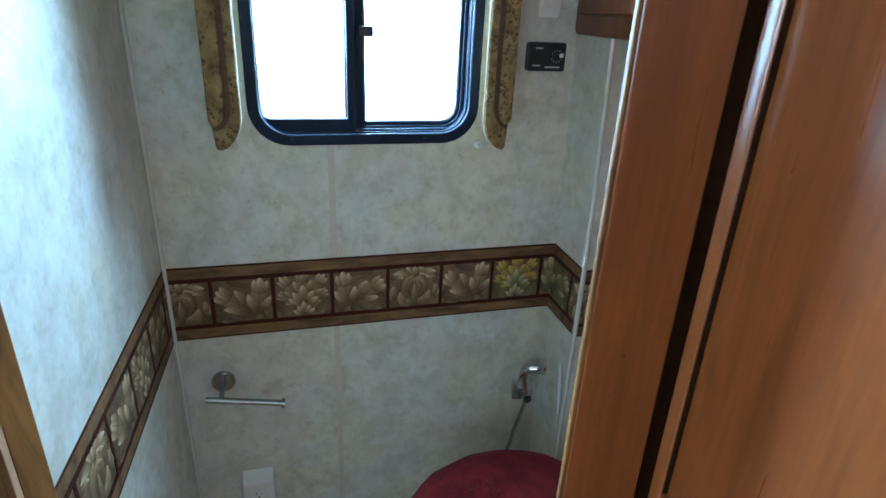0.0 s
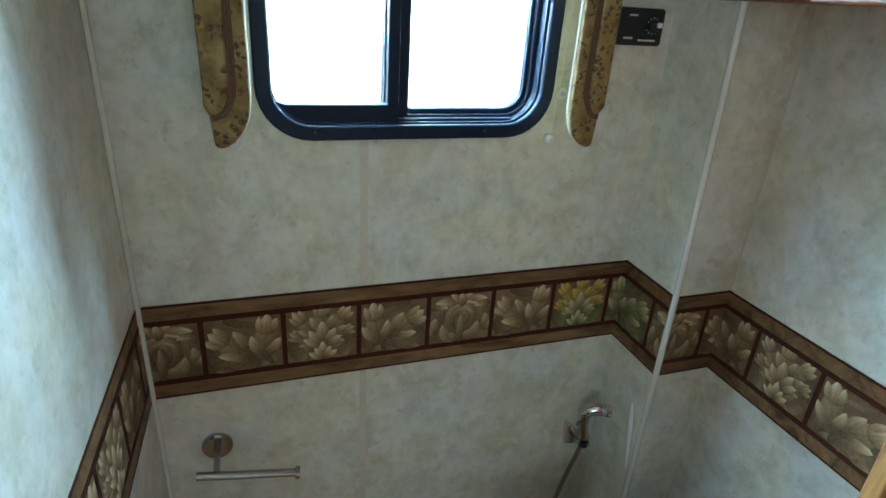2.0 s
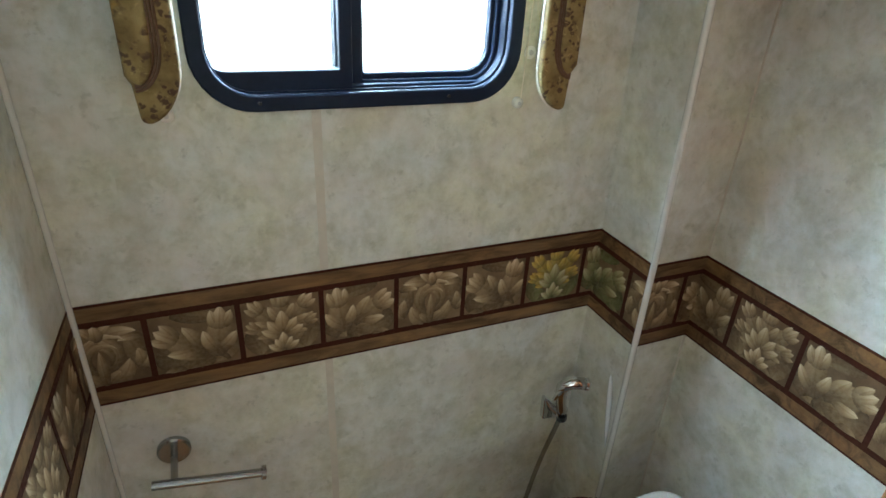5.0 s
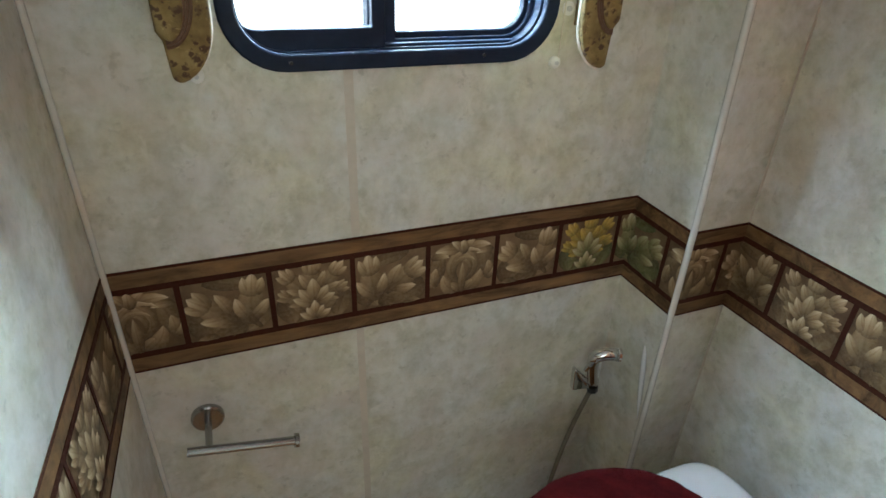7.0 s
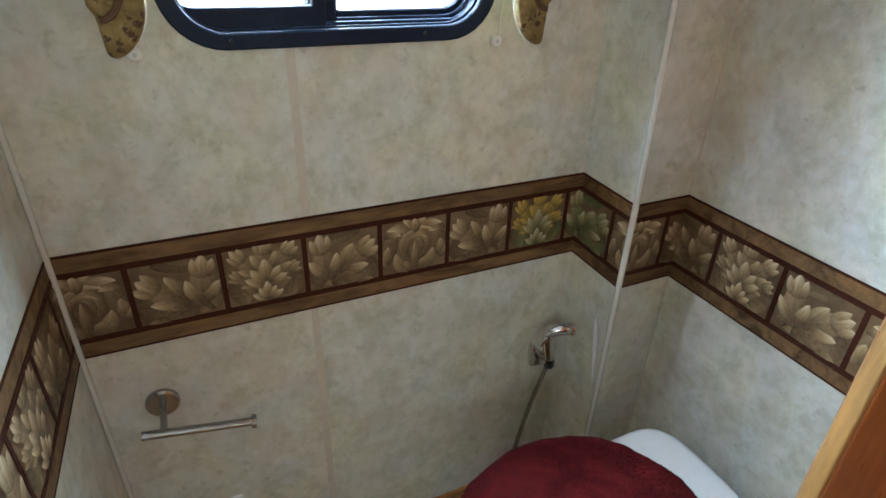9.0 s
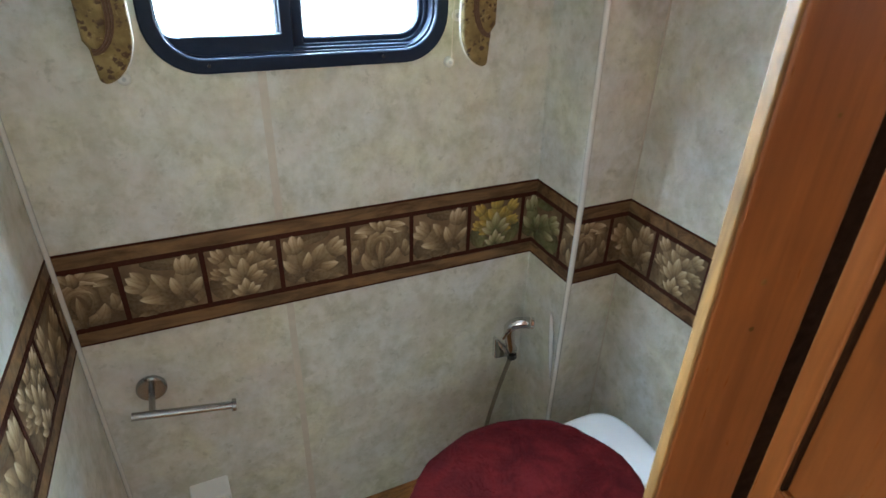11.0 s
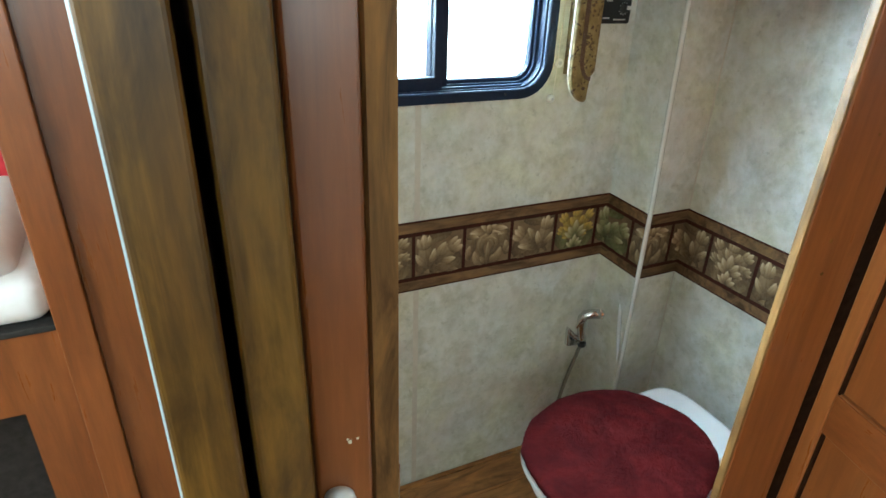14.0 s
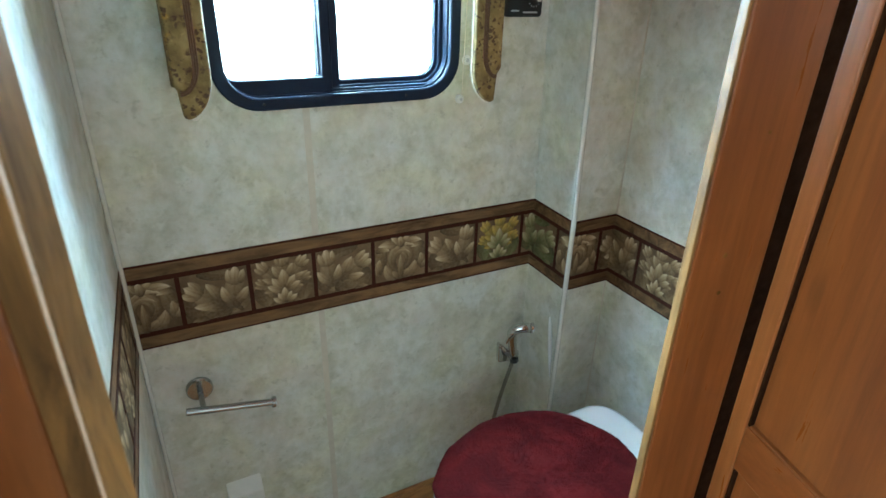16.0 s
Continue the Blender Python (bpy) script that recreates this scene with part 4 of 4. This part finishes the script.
def build_lid_cover():
    t = thing("toilet_lid_cover", "burgundy plush cover over the toilet lid", "lid cover")
    z = TZ + 0.038
    cx = TX - 0.004
    rnd = random.Random(4)
    rings = []
    prof = [(0.958, -0.016), (0.985, -0.010)] + [(0.45 + 0.55 * math.cos(q) ** 0.8, 0.021 * math.sin(q)) for q in [i * math.pi / 2 / 8 for i in range(8)]]
    prof += [(0.45 * (1 - i / 7) + 0.01, 0.021 + 0.004 * i / 7) for i in range(1, 8)]
    for q, dz in prof:
        rx, ry = 0.217 * q, 0.178 * q
        ring = superellipse(cx, TY, rx, rx * 0.96, ry, z + dz, 120, 2.15)
        for v in ring:
            k = noise.noise(v * 15) * 0.0060 + noise.noise(v * 34) * 0.0034 + noise.noise(v * 75) * 0.0020
            d = Vector((v.x - cx, v.y - TY, 0.02)).normalized()
            v += d * k + Vector((0, 0, noise.noise(v * 17 + Vector((3, 1, 2))) * 0.004))
        rings.append(ring)
    bm = loft(rings)
    bmesh.ops.recalc_face_normals(bm, faces=bm.faces)
    faces = [f for f in bm.faces if len(f.verts) == 4 and f.normal.z > -0.2]
    picked = rnd.choices(faces, weights=[f.calc_area() for f in faces], k=22000)
    pile = bmesh.new()
    for f in picked:
        u, w = rnd.random(), rnd.random()
        a, b, c, e = (v.co for v in f.verts)
        base = (a * (1 - u) + b * u) * (1 - w) + (e * (1 - u) + c * u) * w - f.normal * 0.001
        out = (f.normal + Vector((rnd.uniform(-0.6, 0.6), rnd.uniform(-0.6, 0.6), rnd.uniform(-0.2, 0.4)))).normalized()
        sidev = out.orthogonal().normalized() * 0.0009
        side2 = out.cross(sidev)
        tip = base + out * rnd.uniform(0.0016, 0.0036)
        vs = [pile.verts.new(base + sidev), pile.verts.new(base - sidev * 0.5 + side2 * 0.8), pile.verts.new(base - sidev * 0.5 - side2 * 0.8), pile.verts.new(tip)]
        for q in ((0, 1, 3), (1, 2, 3), (2, 0, 3)):
            pile.faces.new([vs[k] for k in q])
    part("backing", bm, M_PLUSH, t, smooth=True)
    tagged(part("plush", pile, M_PLUSH, t), kind="stuff")


build_lid_cover()


# ---- fixed door post and panelled door (right) ----
def along(origin, d):
    """Makes boards along a plan line: a..b along it, o0..o1 out of its face."""
    n = Vector((d.y, -d.x))

    def slab(a, b, z0, z1, o0, o1, bev=0.0, seg=2):
        p = [origin + d * a + n * o0, origin + d * b + n * o0, origin + d * b + n * o1, origin + d * a + n * o1]
        return prism([(q.x, q.y) for q in p], z0, z1, "z", bev, seg)
    return slab, n


def build_door_post():
    a, b = Vector((0.3206, 0.4939)), Vector((0.4240, 0.4766))
    d = (b - a).normalized()
    slab, n = along(a, d)
    t = thing("door_post", "glossy cherry wood door post with a paler rounded edge", "door post")
    band = [(0.3206, 0.4939), (0.3232, 0.5015), (0.3263, 0.5088), (0.3330, 0.5076), (0.3252, 0.4934)]
    part("edge_band", prism(band, 0.012, 1.86, "z", 0.0018, 3), M_EDGE, t, "paler wooden door edge")
    st = part("stile", slab(0.0050, 0.1048, 0.012, 1.86, -0.018, 0.0, 0.003, 3), M_CHERRY, t)
    # Added dark backing: closes the gap and paints it as shaded.
    part("gap_shade", slab(0.1052, 0.1900, 0.012, 1.86, -0.030, -0.020, 0.002, 2), M_GROOVE_SHADE, t, "dark strip standing for shade in the gap beside the post")
    for u, z, r in ((0.046, 1.005, 0.0030), (0.050, 0.958, 0.0026), (0.062, 1.140, 0.0020)):
        q = a + d * u
        p0, p1 = q - n * 0.003, q + n * 0.0003
        part("dent", tube([(p0.x, p0.y, z), (p1.x, p1.y, z)], r, 10), M_EDGE, st, "small dent in the varnish")


def build_door():
    """Panelled leaf standing open, hinged beside the post."""
    slab, n = along(Vector((0.440, 0.472)), Vector((-0.270, -0.963)).normalized())
    t = thing("panelled_door", "glossy cherry wood door with recessed flat panels, standing open", "door")
    Z0, Z1, TH, W = 0.014, 1.86, 0.019, 0.50
    rails = [(Z0, 0.085), (0.702, 0.772), (1.79, Z1)]
    part("stile", slab(0.0, 0.0275, Z0, Z1, -TH, 0.0, 0.003, 3), M_CHERRY, t)
    part("stile", slab(W - 0.065, W, Z0, Z1, -TH, 0.0, 0.003, 3), M_CHERRY, t)
    for z0, z1 in rails:
        part("rail", slab(0.0277, W - 0.0652, z0, z1, -TH, -0.0004, 0.0020), M_CHERRY_H, t)
    for z0, z1 in ((rails[0][1], rails[1][0]), (rails[1][1], rails[2][0])):
        # Dark strip paints the recess shadow along the panel's hinge side.
        part("panel_edge_shade", slab(0.0278, 0.0312, z0 + 0.0005, z1 - 0.0005, -0.013, -0.0030), M_GROOVE_SHADE, t, "dark strip standing for the recess shade beside the panel")
        part("panel", slab(0.0316, W - 0.066, z0 - 0.003, z1 + 0.003, -TH + 0.003, -0.0080, 0.001), M_CHERRY, t, "flat recessed cherry panel")
        part("bead_moulding", slab(0.0320, W - 0.0656, z0 + 0.0002, z0 + 0.0040, -0.012, -0.0020, 0.0014), M_CHERRY_H, t, "thin rounded bead along the rail")


build_door_post()
build_door()


# ---- left jamb and stacked sliding leaves ----
jamb = thing("door_jamb", "wooden doorway jamb with a pale edge strip and latch", "door jamb")
part("jamb_board", prism([(-0.2200, 0.4719), (-0.2308, 0.4442), (-0.2460, 0.4560), (-0.2700, 0.480), (-0.281, 0.498), (-0.281, 0.508), (-0.262, 0.508)], 0.0, CEIL, "z", 0.001), M_TAN, jamb, "plain tan jamb board")
part("edge_strip", prism([(-0.2311, 0.4436), (-0.2318, 0.4350), (-0.2350, 0.4372), (-0.2420, 0.4460), (-0.2440, 0.4530)], 0.0, CEIL, "z", 0.0008), M_PALE, jamb, "pale wooden edge strip")
part("casing", prism([(-0.2321, 0.4346), (-0.2490, 0.4446), (-0.2490, 0.4550), (-0.2445, 0.4540), (-0.2424, 0.4460), (-0.2352, 0.4368)], 0.0, CEIL, "z", 0.0010), M_EDGE, jamb)
part("face_board", prism([(-0.2494, 0.4490), (-0.2965, 0.4600), (-0.2940, 0.498), (-0.2830, 0.498), (-0.2710, 0.479), (-0.2494, 0.458)], 0.0, CEIL, "z", 0.004, 3), M_CHERRY, jamb)
part("strike_plate", prism([(-0.2196, 0.4700), (-0.2262, 0.4545), (-0.2246, 0.4538), (-0.2180, 0.4693)], 0.80, 0.884, "z", 0.0008), M_POLISH, jamb, "chrome strike plate")
for dx, dz, r in ((0.0, 0.0, 0.0022), (0.006, 0.003, 0.0014), (-0.002, 0.003, 0.0012)):
    yc = 0.449 + (-0.2482 + 0.2675 - dx) * 0.228
    part("chip", tube([(-0.2675 + dx, yc + 0.002, 0.943 + dz), (-0.2675 + dx, yc - 0.0004, 0.943 + dz)], r, 7), M_LINING, jamb, "pale chip in the varnish")
bumper = thing("door_bumper", "small white round door bumper", "bumper")
part("pad", tube([(-0.279, 0.458, 0.882), (-0.279, 0.448, 0.882), (-0.279, 0.443, 0.882)], [0.013, 0.013, 0.009], 18), M_WHITEP, bumper, smooth=True)
for xa, ya, xb, yb, back in ((-0.3058, 0.4076, -0.3436, 0.4079, 1.10), (-0.3513, 0.4015, -0.3905, 0.4065, 0.95)):
    lf = thing("sliding_leaf", "golden brown oak sliding door leaf stacked edge-on", "door leaf", "stacked sliding leaves")
    part("edge_board", prism([(xa, ya), (xb, yb), (xb, yb + 0.018), (xa, ya + 0.018)], 0.012, 1.92, "z", 0.004, 3), M_OAK, lf)
    part("core", prism([(xa - 0.0015, ya + 0.0185), (xb + 0.0015, yb + 0.0185), (xb + 0.0015, back), (xa - 0.0015, back)], 0.012, 1.92, "z", 0.001), M_OAK, lf)
    if back < 1.0:
        part("side_laminate", prism([(xb - 0.0002, yb + 0.0050), (xb - 0.0016, yb + 0.0060), (xb - 0.0040, yb + 0.0400), (xb - 0.0002, yb + 0.0400)], 0.013, 1.92), M_LAM, lf, "thin pale metal edge strip")
    part("guide_shoe", box(xb + 0.012, xa - 0.012, yb + 0.03, yb + 0.09, 0.0, 0.012, 0.002), M_BLACKP, lf, "black floor guide")
# Added board that closes the pocket and keeps the leaf gap dark.
structure("pocket_shadow_board", box(-0.352, -0.300, 1.102, 1.16, 0.0, CEIL), M_DARK, "added dark board standing for shade in the sliding door pocket", "wall")


def build_wardrobe():
    """Panelled cupboard beyond the stacked leaves, facing the aisle."""
    t = thing("wardrobe", "dark cherry wood wardrobe with a recessed door panel", "wardrobe")
    y = 1.055
    part("carcass", box(-0.582, -0.400, y + 0.020, 1.60, 0.0, 1.95), M_CHERRY, t)
    dr = part("door", box(-0.535, -0.455, y + 0.010, y + 0.019, 0.080, 1.90), M_CHERRY, t, "recessed flat door panel")
    part("stile", box(-0.582, -0.530, y, y + 0.019, 0.0, 1.95, 0.003, 3), M_CHERRY, dr)
    part("stile", box(-0.4445, -0.400, y, y + 0.019, 0.0, 1.95, 0.003, 3), M_CHERRY, dr)
    part("moulding", box(-0.4585, -0.4465, y - 0.002, y + 0.019, 0.08, 1.90, 0.004, 3), M_CHERRY, dr, "rounded moulding beside the panel")
    for z0, z1 in ((0.0, 0.079), (1.901, 1.95)):
        part("rail", box(-0.529, -0.4455, y + 0.0005, y + 0.019, z0, z1, 0.002), M_CHERRY_H, dr)


build_wardrobe()

# ---- bed beyond ----
bed = thing("bed", "bed with a white quilt on a cherry wood base", "bed")
part("side_board", box(-1.95, -0.6625, 1.072, 1.090, 0.600, 0.752), M_CHERRY, bed)
part("end_board", box(-0.6625, -0.584, 1.072, 1.090, 0.0, 0.752), M_CHERRY, bed)
# The block's near-black colour stands for shade below the bed.
part("base", box(-1.95, -0.578, 1.30, 1.74, 0.0, 0.752), M_DARK, bed, "dark block standing for shade under the bed")
part("rail_cap", box(-1.95, -0.578, 1.064, 1.74, 0.752, 0.764, 0.003), M_DARK, bed, "dark edge trim")
part("mattress", box(-1.95, -0.585, 1.070, 1.735, 0.764, 0.840, 0.03, 4), M_LINEN, bed, "white quilted mattress cover", True)
pill = thing("pillow", "white pillow lying on the bed", "pillow")
pb = box(-0.30, 0.0, -0.17, 0.17, -0.045, 0.045, 0.044, 5)
pb.transform(pose(-0.630, 1.27, 0.870, 6, -12, 0))
part("case", pb, M_LINEN, pill, smooth=True)
cush = thing("cushion", "red cushion leaning at the back of the bed", "cushion")
cb = box(-0.22, 0.22, -0.045, 0.045, -0.17, 0.17, 0.044, 5)
cb.transform(pose(-0.86, 1.53, 0.99, -18, 0, 0))
part("cover", cb, M_RED, cush, smooth=True)
hang = thing("bedroom_curtain", "greenish brown patterned curtain beside the bed", "curtain")
cur = bmesh.new()
col = []
for i in range(49):
    px = -1.05 + i * 0.0125
    py = 1.715 + 0.014 * math.sin(i * 0.9)
    col.append([cur.verts.new((px, py + o, pz)) for o in (0.0, 0.006) for pz in (0.86, 1.90)])
for p, q in zip(col, col[1:]):
    cur.faces.new((p[0], p[1], q[1], q[0]))
    cur.faces.new((p[3], p[2], q[2], q[3]))
    cur.faces.new((p[1], p[3], q[3], q[1]))
    cur.faces.new((p[2], p[0], q[0], q[2]))
part("cloth", cur, M_FABRIC, hang, smooth=True)

# ---- floor planks ----
floor_ob = bpy.data.objects["floor"]
rnd = random.Random(9)
y = 0.30
while y < 1.17:
    x = -0.25 - rnd.uniform(0.0, 0.5)
    while x < 0.76:
        x1 = x + rnd.choice((0.46, 0.61, 0.76))
        a, b = max(x, -0.222), min(x1, 0.766)
        if b - a > 0.03:
            part("plank", box(a + 0.0008, b - 0.0008, y + 0.0008, min(y + 0.0952, 1.180), 0.0005, 0.004, 0.0010, 1), M_FLOOR, floor_ob)
        x = x1
    y += 0.096
